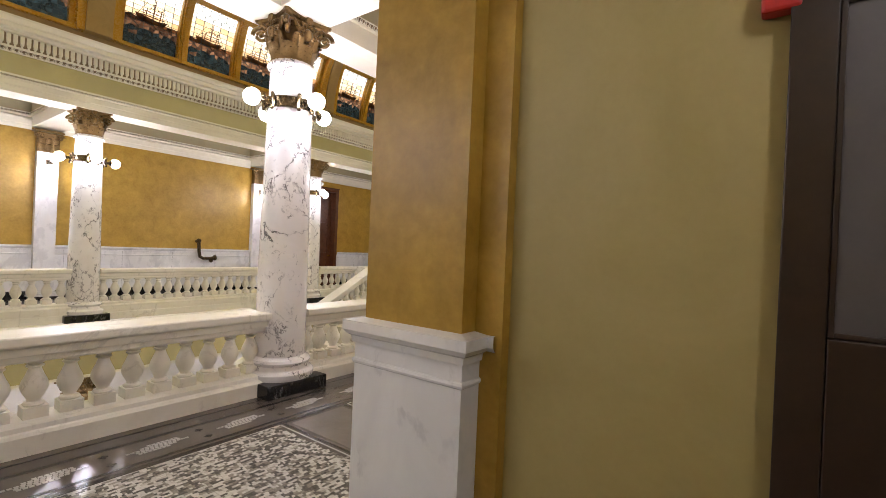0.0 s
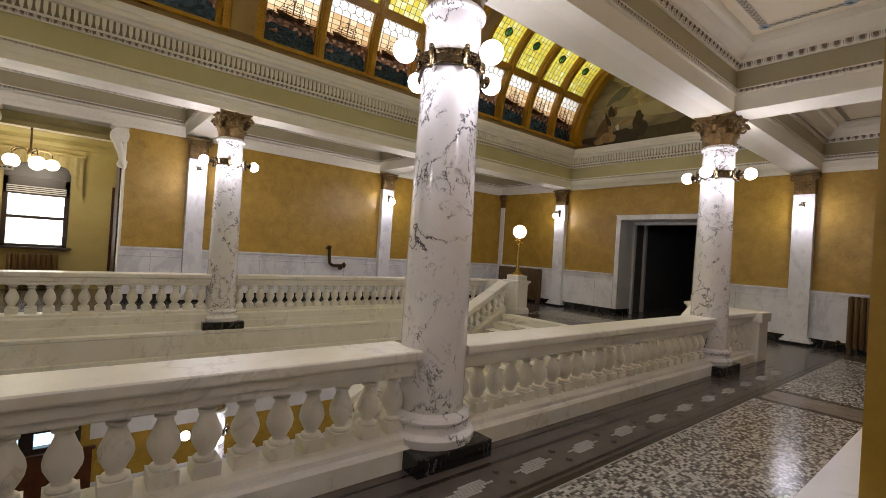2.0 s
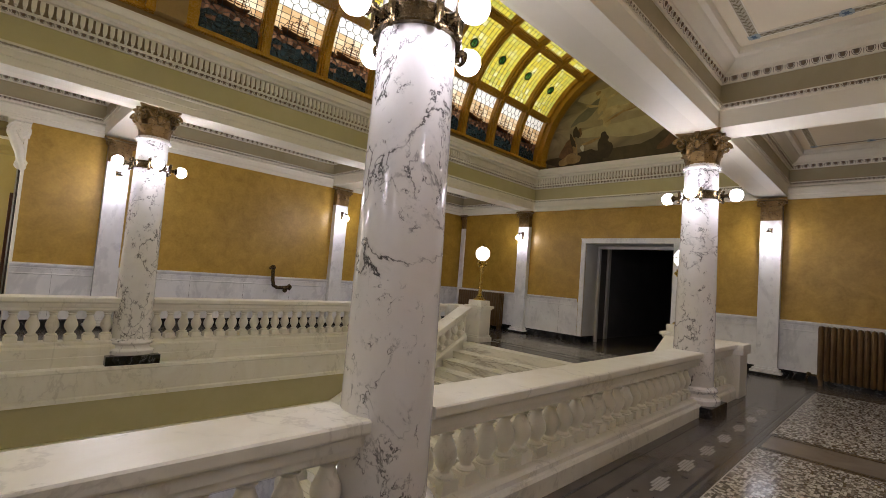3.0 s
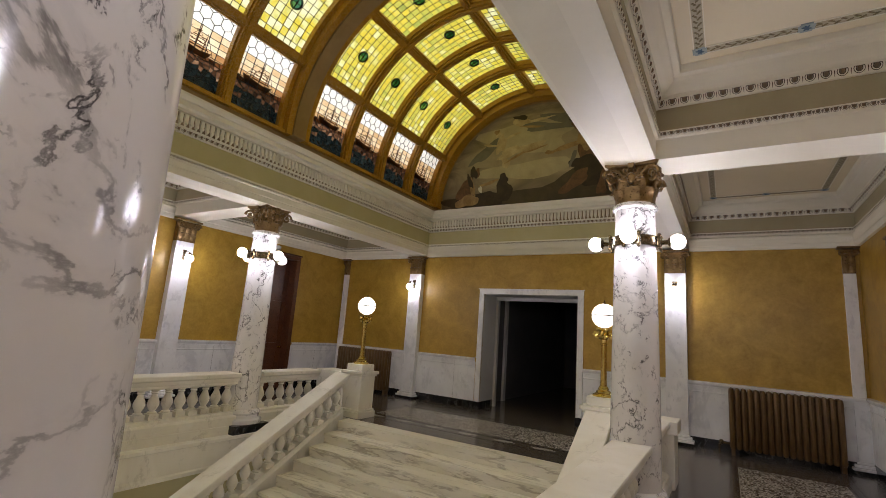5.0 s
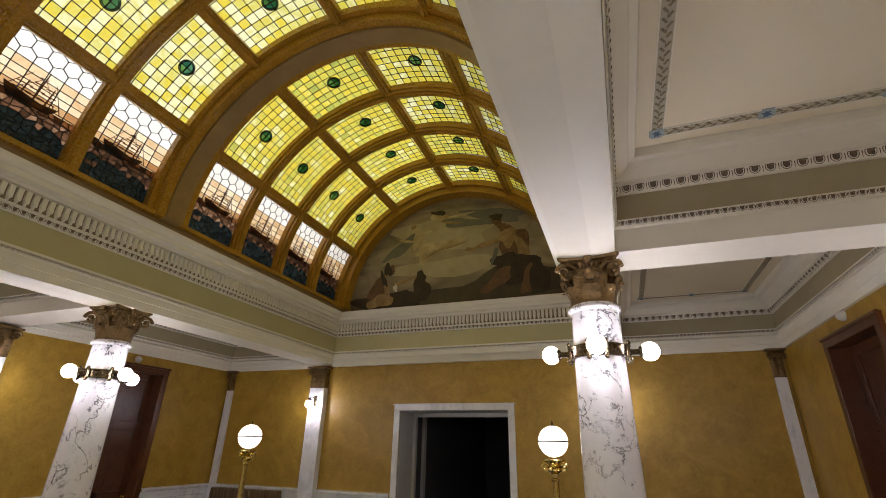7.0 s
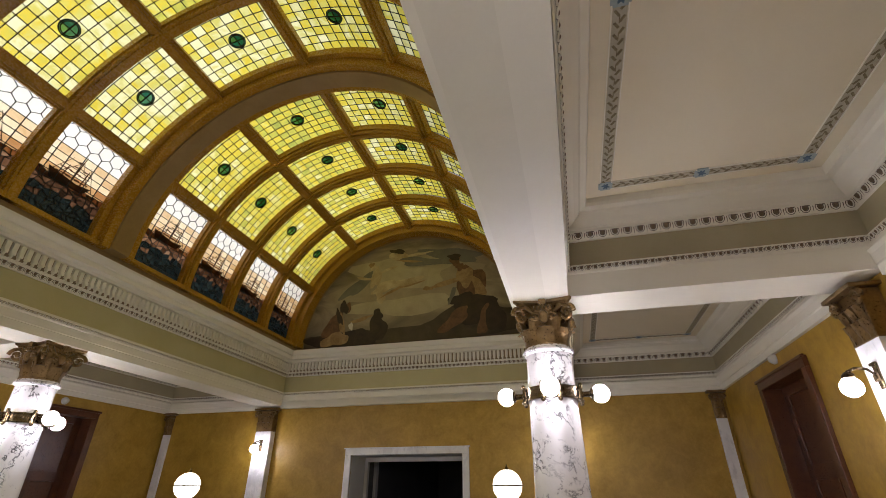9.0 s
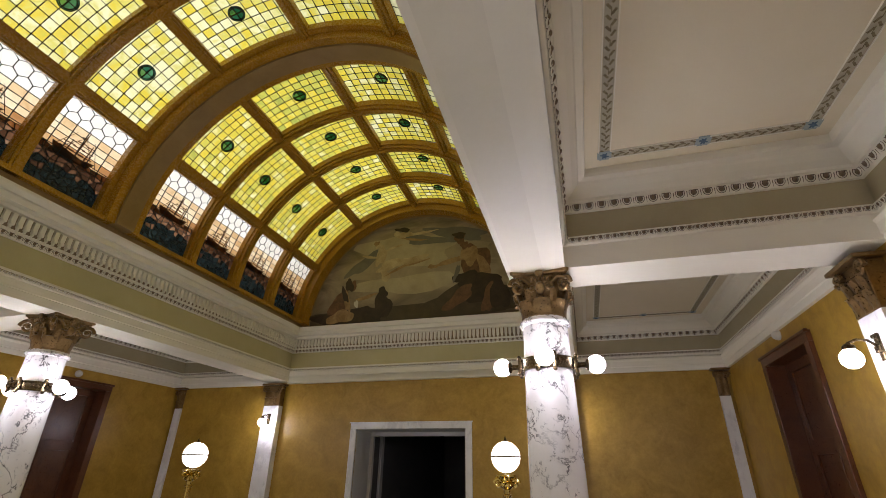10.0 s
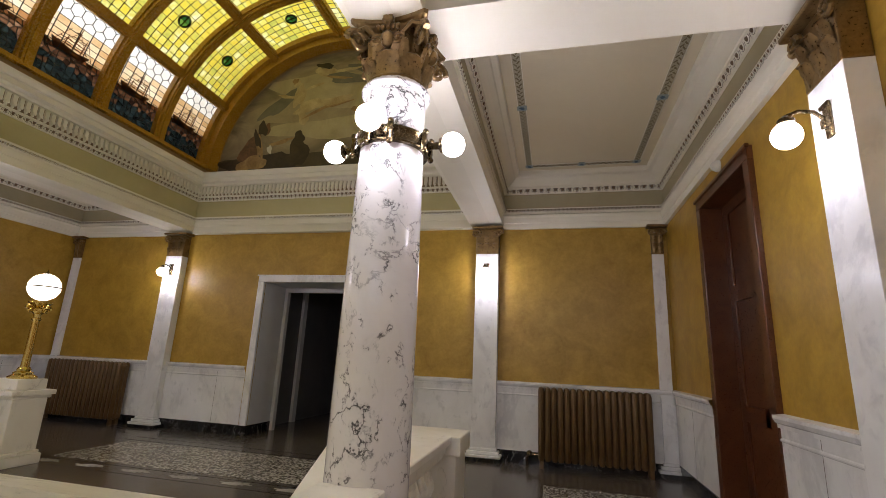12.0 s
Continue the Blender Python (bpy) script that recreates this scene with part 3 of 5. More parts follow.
def arc_band(y0, y1, r0, r1, a0, a1, n=48, bm=None):
    """A curved bar about the vault's axis between two radii and two angles from the west side."""
    bm = bm or bmesh.new()
    prev = None
    for i in range(n + 1):
        a = radians(a0 + (a1 - a0) * i / n)
        cs, sn = -math.cos(a), math.sin(a)
        q = [bm.verts.new((r * cs, y, r * sn)) for r, y in ((r0, y0), (r0, y1), (r1, y1), (r1, y0))]
        if prev:
            for k in range(4):
                bm.faces.new((prev[k], prev[(k + 1) % 4], q[(k + 1) % 4], q[k]))
        else:
            bm.faces.new(q)
        prev = q
    bm.faces.new(prev)
    return bm


ROWS_A = (0.0, 28.6, 59.3, 90.0, 120.7, 151.4, 180.0)
vault_bays = [(-6.60, -2.15), (-1.70, 2.73), (3.37, 7.95), (8.47, 12.95)]
vault = structure(new("vault", None), "barrel vault of ochre gilt ribs framing stained glass", "vault")
vault.matrix_basis = VC
for y0, y1 in ((YS, -6.60), (-2.15, -1.70), (2.73, 3.37), (7.95, 8.47), (12.95, YE + 0.05)):
    wide = y1 - y0 > 0.4 and y1 < YE
    if wide:
        part("rib", arc_band(y0 + 0.12, y1 - 0.12, 2.53, 2.85, 0, 180), M_RIBGREY, vault, "broad umber painted rib", True)
        part("rib_edge", arc_band(y0, y0 + 0.12, 2.57, 2.85, 0, 180), M_RIB, vault, "", True)
        part("rib_edge", arc_band(y1 - 0.12, y1, 2.57, 2.85, 0, 180), M_RIB, vault, "", True)
    else:
        part("rib", arc_band(y0, y1, 2.56, 2.85, 0, 180), M_RIB, vault, "", True)
for y0, y1 in vault_bays:
    p = (y1 - y0) / 4
    for k in (1, 2, 3):
        c = y0 + k * p
        b = arc_band(c - 0.045, c + 0.045, 2.615, 2.80, 0, 180)
        arc_band(c - 0.075, c + 0.075, 2.64, 2.80, 0, 180, bm=b)
        arc_band(c - 0.10, c + 0.10, 2.70, 2.80, 0, 180, bm=b)
        part("rib", b, M_RIB, vault, "narrow ochre gilt rib", True)
    for a in ROWS_A[1:-1]:
        b = arc_band(y0, y1, 2.63, 2.80, a - 0.75, a + 0.75, 2)
        arc_band(y0, y1, 2.66, 2.80, a - 1.4, a + 1.4, 3, bm=b)
        arc_band(y0, y1, 2.71, 2.80, a - 2.0, a + 2.0, 3, bm=b)
        part("bar", b, M_RIB, vault, "", True)
    for ya, yb in ((y0 - 0.01, y0 + 0.085), (y1 - 0.085, y1 + 0.01)):
        part("rib_flange", arc_band(ya, yb, 2.70, 2.81, 0, 180), M_RIB, vault, "", True)
    for a in (0.7, 179.3):
        part("sill", arc_band(y0, y1, 2.62, 2.80, a - 0.7, a + 0.7, 2), M_RIB, vault)


for sx in (-1, 1):
    part("plinth", boxes((sx * 2.70, YS, -0.13, sx * 2.86, YE - 0.1, 0.01)), M_RIBGREY, vault)


def curved(u, w, dr=0.0):
    """A point of a glass panel: u metres along the vault, w radians up from the panel's middle."""
    r = R_GLASS + dr
    return (-r * math.cos(w), u, r * math.sin(w))


def pane_quads(cells, gap, dr=0.0, thick=0.006):
    """Panes from corner lists in (u, w), each shrunk a little so that it stays its own island."""
    vs, fs = [], []
    for c in cells:
        cu, cw = sum(p[0] for p in c) / len(c), sum(p[1] for p in c) / len(c)
        o = len(vs)
        n = len(c)
        for p in c:
            du, dw = cu - p[0], (cw - p[1]) * R_GLASS
            ln = math.hypot(du, dw) or 1
            vs.append(curved(p[0] + du / ln * gap, p[1] + dw / ln * gap / R_GLASS, dr))
        fs.append(tuple(range(o, o + n)))
    return vs, fs


def leading(lines, width, dr=-0.006):
    """Flat lead cames along lines of (u, w) points."""
    vs, fs = [], []
    for ln in lines:
        for a, b in zip(ln, ln[1:]):
            du, dw = b[0] - a[0], (b[1] - a[1]) * R_GLASS
            s = math.hypot(du, dw) or 1
            nu, nw = -dw / s * width / 2, du / s * width / 2 / R_GLASS
            o = len(vs)
            for d in (dr, dr + 0.014):
                vs += [curved(a[0] + nu, a[1] + nw, d), curved(a[0] - nu, a[1] - nw, d), curved(b[0] - nu, b[1] - nw, d), curved(b[0] + nu, b[1] + nw, d)]
            fs += [(o, o + 1, o + 2, o + 3), (o + 4, o + 7, o + 6, o + 5), (o, o + 4, o + 5, o + 1), (o + 2, o + 6, o + 7, o + 3), (o + 1, o + 5, o + 6, o + 2), (o + 3, o + 7, o + 4, o)]
    return vs, fs


def light_panel(width):
    """A yellow leaded panel with a teal roundel."""
    ob = thing("stained_glass_panel", "yellow green leaded glass panel with a teal roundel", "stained glass", "yellow vault panels")
    hu, hw = width / 2 - 0.05, radians(30.7) / 2 - 0.02
    nu, nw = 8, 10
    us = [-hu + 2 * hu * i / nu for i in range(nu + 1)]
    ws = [-hw + 2 * hw * i / nw for i in range(nw + 1)]
    cells = [[(us[i], ws[j]), (us[i + 1], ws[j]), (us[i + 1], ws[j + 1]), (us[i], ws[j + 1])] for i in range(nu) for j in range(nw)]
    part("panes", pane_quads(cells, 0.0), M_GLASS_YELLOW, ob)
    lines = [[(u, w) for w in ws] for u in us] + [[(us[0], w), (us[-1], w)] for w in ws]
    part("leading", leading(lines, 0.009), M_LEAD, ob, "black lead cames")
    r = 0.108
    n = 20
    ring = [(r * math.cos(2 * math.pi * k / n), r * math.sin(2 * math.pi * k / n) / R_GLASS) for k in range(n + 1)]
    sectors = [[(0, 0)] + ring[q * 5:q * 5 + 6] for q in range(4)]
    part("roundel", pane_quads(sectors, 0.0, -0.012), M_GLASS_CENTRE, ob, "teal glass roundel")
    part("roundel_leading", leading([ring, [(u * 0.82, w * 0.82) for u, w in ring], [(-r, 0), (r, 0)], [(0, -r / R_GLASS), (0, r / R_GLASS)]], 0.012, -0.022), M_LEAD, ob)
    return ob


def picture_panel(width):
    """A side panel with a ship on dark water under a pale lattice sky."""
    ob = thing("stained_glass_window", "leaded glass picture of a sailing ship above dark blue water", "stained glass", "ship picture windows")
    rng = random.Random(7)
    hu, hw = width / 2 - 0.05, radians(28.6) / 2 - 0.02
    W = lambda f: -hw + 2 * hw * f
    lines, peach, orange, white, brown, navy = [], [], [], [], [], []
    nu = 6
    us = [-hu + 2 * hu * i / nu for i in range(nu + 1)]
    # peach squares
    rows = [0.40, 0.47, 0.54, 0.61, 0.68, 0.76]
    for a, b in zip(rows, rows[1:]):
        for i in range(nu):
            (orange if b < 0.6 else peach).append([(us[i], W(a)), (us[i + 1], W(a)), (us[i + 1], W(b)), (us[i], W(b))])
    lines += [[(u, W(0.40)), (u, W(0.76))] for u in us] + [[(-hu, W(f)), (hu, W(f))] for f in rows]
    # pale lattice of pointed lights
    for i in range(nu):
        um = (us[i] + us[i + 1]) / 2
        white.append([(us[i], W(0.76)), (us[i + 1], W(0.76)), (us[i + 1], W(0.825)), (um, W(0.865)), (us[i], W(0.825))])
        lines += [[(us[i], W(0.76)), (us[i], W(0.825)), (um, W(0.865)), (us[i + 1], W(0.825))]]
        lines += [[(um, W(0.865)), (um, W(0.945)), (us[i], W(0.98))], [(um, W(0.945)), (us[i + 1], W(0.98))]]
    for i in range(nu + 1):
        l, m, r = max(-hu, us[i] - hu / nu), us[i], min(hu, us[i] + hu / nu)
        white.append([(l, W(0.865)), (m, W(0.825)), (r, W(0.865)), (r, W(0.945)), (m, W(0.98)), (l, W(0.945))] if 0 < i < nu else ([(m, W(0.825)), (r, W(0.865)), (r, W(0.945)), (m, W(0.98))] if i == 0 else [(l, W(0.865)), (m, W(0.825)), (m, W(0.98)), (l, W(0.945))]))
    for i in range(nu):
        um = (us[i] + us[i + 1]) / 2
        white.append([(us[i], W(0.98)), (um, W(0.945)), (us[i + 1], W(0.98)), (us[i + 1], W(1)), (us[i], W(1))])
    # boulders and waves
    gx, gy = 13, 9
    pt = [[(-hu + 2 * hu * i / gx + (rng.uniform(-0.034, 0.034) * (0 < i < gx)), W(0.45 * j / gy + (rng.uniform(-0.022, 0.022) if 0 < j else 0))) for i in range(gx + 1)] for j in range(gy + 1)]
    for j in range(gy):
        for i in range(gx):
            cell = [pt[j][i], pt[j][i + 1], pt[j + 1][i + 1], pt[j + 1][i]]
            (brown if j >= 6 or (j >= 4 and rng.random() < 0.35) else navy).append(cell)
            lines.append(cell + [cell[0]])
    part("sky_panes", pane_quads(white, 0.0), M_GLASS_WHITE, ob, "white lattice glass")
    part("dusk_panes", pane_quads(peach, 0.0), M_GLASS_PEACH, ob, "peach square glass")
    part("sunset_panes", pane_quads(orange, 0.0), M_GLASS_ORANGE, ob, "orange square glass")
    part("shore_panes", pane_quads(brown, 0.0, -0.004), M_GLASS_BROWN, ob, "mauve brown boulder glass")
    part("water_panes", pane_quads(navy, 0.0, -0.004), M_GLASS_NAVY, ob, "dark blue water glass")
    ship = [[(-0.24, W(0.42)), (0.19, W(0.42)), (0.27, W(0.50)), (0.08, W(0.475)), (-0.30, W(0.51))]]
    for mu, top in ((-0.13, 0.62), (0.0, 0.77), (0.12, 0.66)):
        ship.append([(mu - 0.013, W(0.44)), (mu + 0.013, W(0.44)), (mu + 0.026, W(top)), (mu + 0.014, W(top))])
        for q, f in enumerate((0.50, 0.56, 0.62, 0.68)):
            if f < top:
                hwid = 0.095 - 0.018 * q
                ship.append([(mu - hwid, W(f)), (mu + hwid, W(f + 0.012)), (mu + hwid, W(f + 0.022)), (mu - hwid, W(f + 0.012))])
    for a, b in ((-0.30, -0.13), (0.30, 0.12), (-0.24, 0.0), (0.24, 0.0)):
        ship.append([(a, W(0.46)), (a + 0.012, W(0.46)), (b + 0.016, W(0.70)), (b + 0.008, W(0.70))])
    part("ship", pane_quads(ship, 0.0, -0.012), M_GLASS_SHIP, ob, "brown glass sailing ship")
    part("leading", leading(lines + [c + [c[0]] for c in ship[:1]], 0.0075, -0.010), M_LEAD, ob, "black lead cames")
    return ob


def turned(y, ang):
    return VC @ Matrix.Translation((0, y, 0)) @ Matrix.Rotation(radians(ang), 4, "Y")


for bi, (y0, y1) in enumerate(vault_bays):
    p = (y1 - y0) / 4
    first_l = light_panel(p)
    first_p = picture_panel(p)
    for k in range(4):
        yc = y0 + (k + 0.5) * p
        for r in range(6):
            mid = (ROWS_A[r] + ROWS_A[r + 1]) / 2
            src = first_p if r in (0, 5) else first_l
            m = turned(yc, mid)
            if r == 5:
                m = VC @ Matrix.Translation((0, yc, 0)) @ Matrix.Rotation(math.pi, 4, "Z") @ Matrix.Rotation(radians(180 - mid), 4, "Y")
            if (k, r) in ((0, 0), (0, 1)):
                src.matrix_basis = m
            else:
                copy_thing(src, m)


# ---- lunette mural ----
def mural():
    ob = thing("mural", "painted lunette mural of pale floating shapes above dark seated shapes", "mural", at=(XC + 0.03, YE - 0.1, Z_SPRING))
    bm = bmesh.new()
    n = 40
    rim = [bm.verts.new((2.58 * math.cos(math.pi * k / n), 0, 2.58 * math.sin(math.pi * k / n))) for k in range(n + 1)]
    back = [bm.verts.new((v.co.x, 0.02, v.co.z)) for v in rim]
    bm.faces.new(rim)
    for a in range(n + 1):
        b = (a + 1) % (n + 1)
        bm.faces.new((rim[a], rim[b], back[b], back[a]))
    m, N, L, bs = mat_base("mural_sky_paint", 0.6)
    v = coords(N, L, (0.5, 1, 1.4))
    c = ramp(N, L, noise_tex(N, L, v, 1.3, 5, 0.55, 1.2), [(0.3, (0.13, 0.105, 0.06)), (0.5, (0.26, 0.21, 0.125)), (0.7, (0.42, 0.35, 0.21))])
    g = N.new("ShaderNodeSeparateXYZ")
    L.new(coords(N, L), g.inputs[0])
    mr = N.new("ShaderNodeMapRange")
    mr.inputs[1].default_value, mr.inputs[2].default_value = 5.0, 5.75
    L.new(g.outputs[2], mr.inputs[0])
    L.new(mix(N, L, mr.outputs[0], (0.085, 0.06, 0.04), c), bs.inputs["Base Color"])
    part("canvas", bm, m, ob)
    tones = {"dark": mottled("mural_umber_paint", (0.018, 0.011, 0.006), (0.05, 0.03, 0.016), 4, 40, 0.6),
             "ground": mottled("mural_earth_paint", (0.035, 0.024, 0.013), (0.085, 0.06, 0.033), 2.5, 40, 0.6),
             "russet": mottled("mural_russet_paint", (0.07, 0.034, 0.016), (0.20, 0.10, 0.045), 5, 40, 0.6),
             "gold": mottled("mural_gold_paint", (0.19, 0.11, 0.04), (0.40, 0.27, 0.12), 5, 40, 0.6),
             "haze": mottled("mural_haze_paint", (0.24, 0.19, 0.11), (0.36, 0.30, 0.18), 1.8, 40, 0.6),
             "grey": mottled("mural_grey_paint", (0.11, 0.10, 0.075), (0.18, 0.165, 0.12), 2.5, 40, 0.6),
             "pale": mottled("mural_cloud_paint", (0.30, 0.25, 0.14), (0.46, 0.39, 0.23), 1.8, 40, 0.6),
             "light": mottled("mural_light_paint", (0.30, 0.21, 0.09), (0.56, 0.46, 0.26), 4, 40, 0.6),
             "white": mottled("mural_white_paint", (0.5, 0.47, 0.38), (0.6, 0.57, 0.47), 5, 40, 0.6)}

    def blob(cx, cz, rx, rz, tilt, tone, lift):
        b = bmesh.new()
        k = 22
        ring = []
        for i in range(k):
            a = 2 * math.pi * i / k
            w = 1 + 0.16 * math.sin(3 * a + cx * 5) + 0.1 * math.sin(5 * a + cz * 3)
            x, z = rx * w * math.cos(a), rz * w * math.sin(a)
            t = radians(tilt)
            ring.append(b.verts.new((cx + x * math.cos(t) - z * math.sin(t), -0.004 - lift, cz + x * math.sin(t) + z * math.cos(t))))
        b.faces.new(ring)
        part("painted_shape", b, tones[tone], ob)

    shapes = [(-0.1, 1.30, 1.9, 0.42, 3, "haze"), (-0.2, 0.85, 1.3, 0.22, 0, "pale"), (-0.2, 1.72, 1.2, 0.42, -6, "pale"), (1.0, 2.02, 0.75, 0.16, -12, "grey"), (-1.35, 1.45, 0.5, 0.14, 35, "grey"),
              (0.0, 0.10, 2.4, 0.26, 0, "ground"), (0.95, 0.32, 1.1, 0.34, 16, "ground"), (-1.5, 0.12, 0.95, 0.22, 0, "dark"), (1.75, 0.35, 0.62, 0.40, 10, "ground")]
    # seated shape and cloth
    shapes += [(-1.88, 0.46, 0.20, 0.36, -22, "russet"), (-1.80, 0.16, 0.36, 0.15, 8, "gold"), (-1.66, 0.52, 0.07, 0.26, 14, "gold"), (-1.55, 0.92, 0.095, 0.12, 8, "russet"), (-1.64, 0.93, 0.10, 0.17, 22, "dark"), (-1.74, 0.70, 0.06, 0.22, 24, "dark"),
               (-1.18, 0.60, 0.27, 0.045, 14, "gold"), (-1.42, 0.45, 0.055, 0.09, 10, "white"), (-0.76, 0.36, 0.22, 0.34, 6, "dark"), (-0.78, 0.66, 0.12, 0.16, 0, "dark"), (-1.15, 0.20, 0.18, 0.20, 0, "dark")]
    # floating shapes
    shapes += [(-0.88, 1.62, 0.13, 0.26, -12, "light"), (-0.98, 1.92, 0.075, 0.085, 0, "light"), (-1.02, 1.97, 0.075, 0.06, 20, "gold"), (-1.16, 1.62, 0.22, 0.035, -12, "light"), (-0.58, 1.80, 0.26, 0.032, 18, "light"), (-0.62, 1.36, 0.34, 0.13, 18, "light"), (-0.10, 1.42, 0.44, 0.10, 6, "light"),
               (-0.74, 1.10, 0.10, 0.18, 25, "light"), (-0.45, 1.22, 0.30, 0.035, 24, "gold"), (0.02, 1.34, 0.36, 0.022, 12, "gold"), (-0.30, 2.10, 0.24, 0.11, -8, "light"), (-0.50, 2.17, 0.08, 0.08, 0, "light"), (-0.36, 2.26, 0.20, 0.06, -10, "dark"),
               (0.16, 2.12, 0.34, 0.035, 4, "light"), (0.20, 1.92, 0.50, 0.12, -8, "grey"), (0.75, 1.84, 0.40, 0.07, -4, "grey"), (-0.05, 1.96, 0.30, 0.03, -10, "gold")]
    # standing shape with draped cloth
    shapes += [(1.42, 1.22, 0.34, 0.44, -8, "russet"), (1.30, 1.40, 0.20, 0.24, 10, "gold"), (1.08, 1.84, 0.12, 0.15, 4, "russet"), (1.06, 1.93, 0.15, 0.085, -8, "dark"), (1.18, 1.66, 0.09, 0.10, 0, "russet"), (0.82, 1.28, 0.36, 0.065, 12, "gold"), (0.42, 1.20, 0.11, 0.05, -8, "gold"),
               (1.62, 1.05, 0.12, 0.34, 14, "gold"), (1.20, 0.86, 0.30, 0.14, 10, "dark"), (1.50, 0.62, 0.44, 0.34, 18, "dark"), (1.05, 0.40, 0.42, 0.15, 40, "russet"), (1.72, 0.34, 0.14, 0.34, -12, "russet"), (1.95, 0.40, 0.22, 0.34, 10, "dark"), (1.00, 0.98, 0.22, 0.05, 70, "grey")]
    for i, sh in enumerate(shapes):
        blob(*sh, 0.0008 * i)
    return ob


mural()


# ---- capitals ----
def scroll(bm, m, r=0.07, turns=1.6, w=0.05):
    """A volute: a tapering spiral bar."""
    pts, rad = [], []
    n = 22
    for i in range(n + 1):
        t = i / n
        a = t * turns * 2 * math.pi
        q = r * (1 - 0.82 * t)
        pts.append(m @ Vector((q * math.cos(a), 0, q * math.sin(a))))
        rad.append(0.024 * (1 - 0.45 * t) * w / 0.05)
    tube(pts, rad, 7, bm)
    sphere(bm, m @ Vector((0, 0, 0)), 0.025, 8, 6)


def leaf(bm, m, h, w, curl):
    """An acanthus leaf with a curled tip and notched edges."""
    rows = []
    n = 7
    for i in range(n):
        t = i / (n - 1)
        out = 0.012 + curl * t ** 2.6
        z = h * (t if t < 0.86 else 0.86 - (t - 0.86) * 0.6)
        ww = w * (0.75 + 0.4 * math.sin(math.pi * min(1, t * 1.05))) * (1 if t < 0.95 else 0.5) * (1.0 if i % 2 == 0 else 0.82)
        rows.append([bm.verts.new(m @ Vector((out - 0.012 * abs(s), s * ww / 2, z))) for s in (-1, -0.45, 0, 0.45, 1)])
    for a, b in zip(rows, rows[1:]):
        for k in range(4):
            bm.faces.new((a[k], a[k + 1], b[k + 1], b[k]))


def capital(parent, r, z0, z1, half):
    """A gilded composite capital: bell, two rows of leaves, corner volutes and a concave abacus."""
    h = z1 - z0
    part("bell", lathe([(r * 1.02, z0), (r * 1.04, z0 + 0.02), (r * 0.94, z0 + 0.05), (r * 0.97, z0 + h * 0.5), (r * 1.18, z0 + h * 0.86), (r * 1.2, z0 + h * 0.88)], 24), M_BRONZE, parent, "", True)
    b = bmesh.new()
    for row, (cnt, hh, ww, cu, off) in enumerate(((8, 0.40, 0.17, 0.07, 0), (8, 0.66, 0.13, 0.09, 0.5))):
        for k in range(cnt):
            a = 360 * (k + off) / cnt
            leaf(b, pose(0, 0, z0 + 0.02, 0, 0, a) @ Matrix.Translation((r * 0.97, 0, 0)), h * hh, ww * r / 0.22, cu)
    part("acanthus_leaves", b, M_BRONZE, parent, "", True)
    b = bmesh.new()
    for k in range(4):
        a = 45 + 90 * k
        m = pose(0, 0, z0 + h * 0.66, 0, 0, a) @ Matrix.Translation((half * 1.08, 0, 0))
        scroll(b, m, 0.085)
        tube([pose(0, 0, 0, 0, 0, a + s) @ Vector((q, 0, zz)) for s, q, zz in ((28, r * 1.0, z0 + h * 0.42), (22, r * 1.15, z0 + h * 0.7), (10, half * 1.0, z0 + h * 0.85), (0, half * 1.12, z0 + h * 0.82))], 0.02, 6, b)
        tube([pose(0, 0, 0, 0, 0, a - s) @ Vector((q, 0, zz)) for s, q, zz in ((28, r * 1.0, z0 + h * 0.42), (22, r * 1.15, z0 + h * 0.7), (10, half * 1.0, z0 + h * 0.85), (0, half * 1.12, z0 + h * 0.82))], 0.02, 6, b)
    part("volutes", b, M_BRONZE, parent, "", True)
    b = bmesh.new()
    for k in range(4):
        m = pose(0, 0, 0, 0, 0, 90 * k)
        for i in range(5):
            sphere(b, m @ Vector((r * 1.22, (i - 2) * 0.036, z0 + h * 0.80)), 0.017, 8, 6, 1.4)
        sphere(b, m @ Vector((r * 1.16, 0, z0 + h * 0.60)), 0.05, 10, 8, 1.3)
        for sgn in (-1, 1):
            scroll(b, m @ Matrix.Translation((r * 1.17, sgn * 0.075, z0 + h * 0.60)) @ Matrix.Rotation(radians(90), 4, "Z"), 0.045, 1.5, 0.035)
            leaf(b, m @ Matrix.Translation((r * 1.02, sgn * 0.11, z0 + h * 0.30)), h * 0.35, 0.07, 0.06)
        for i in range(6):
            a = radians(60 * i)
            sphere(b, m @ Vector((half * 0.90, 0.028 * math.cos(a), z1 - 0.04 + 0.028 * math.sin(a))), 0.016, 6, 5)
    part("ornament", b, M_BRONZE, parent, "", True)
    b = bmesh.new()
    lv = []
    for zz, s in ((z0 + h * 0.86, 0.90), (z0 + h * 0.92, 0.95), (z0 + h * 0.94, 1.02), (z1, 1.04)):
        ring = []
        for k in range(4):
            c0, c1 = Vector((half * s, 0)), None
            p0 = Vector((math.cos(radians(45 + 90 * k)), math.sin(radians(45 + 90 * k)))) * half * 1.36 * s
            p1 = Vector((math.cos(radians(135 + 90 * k)), math.sin(radians(135 + 90 * k)))) * half * 1.36 * s
            mid = (p0 + p1) / 2
            for i in range(9):
                t = 0.06 + 0.88 * i / 8
                p = p0.lerp(p1, t) - mid.normalized() * 0.22 * half * math.sin(math.pi * t)
                ring.append(b.verts.new((p.x, p.y, zz)))
        lv.append(ring)
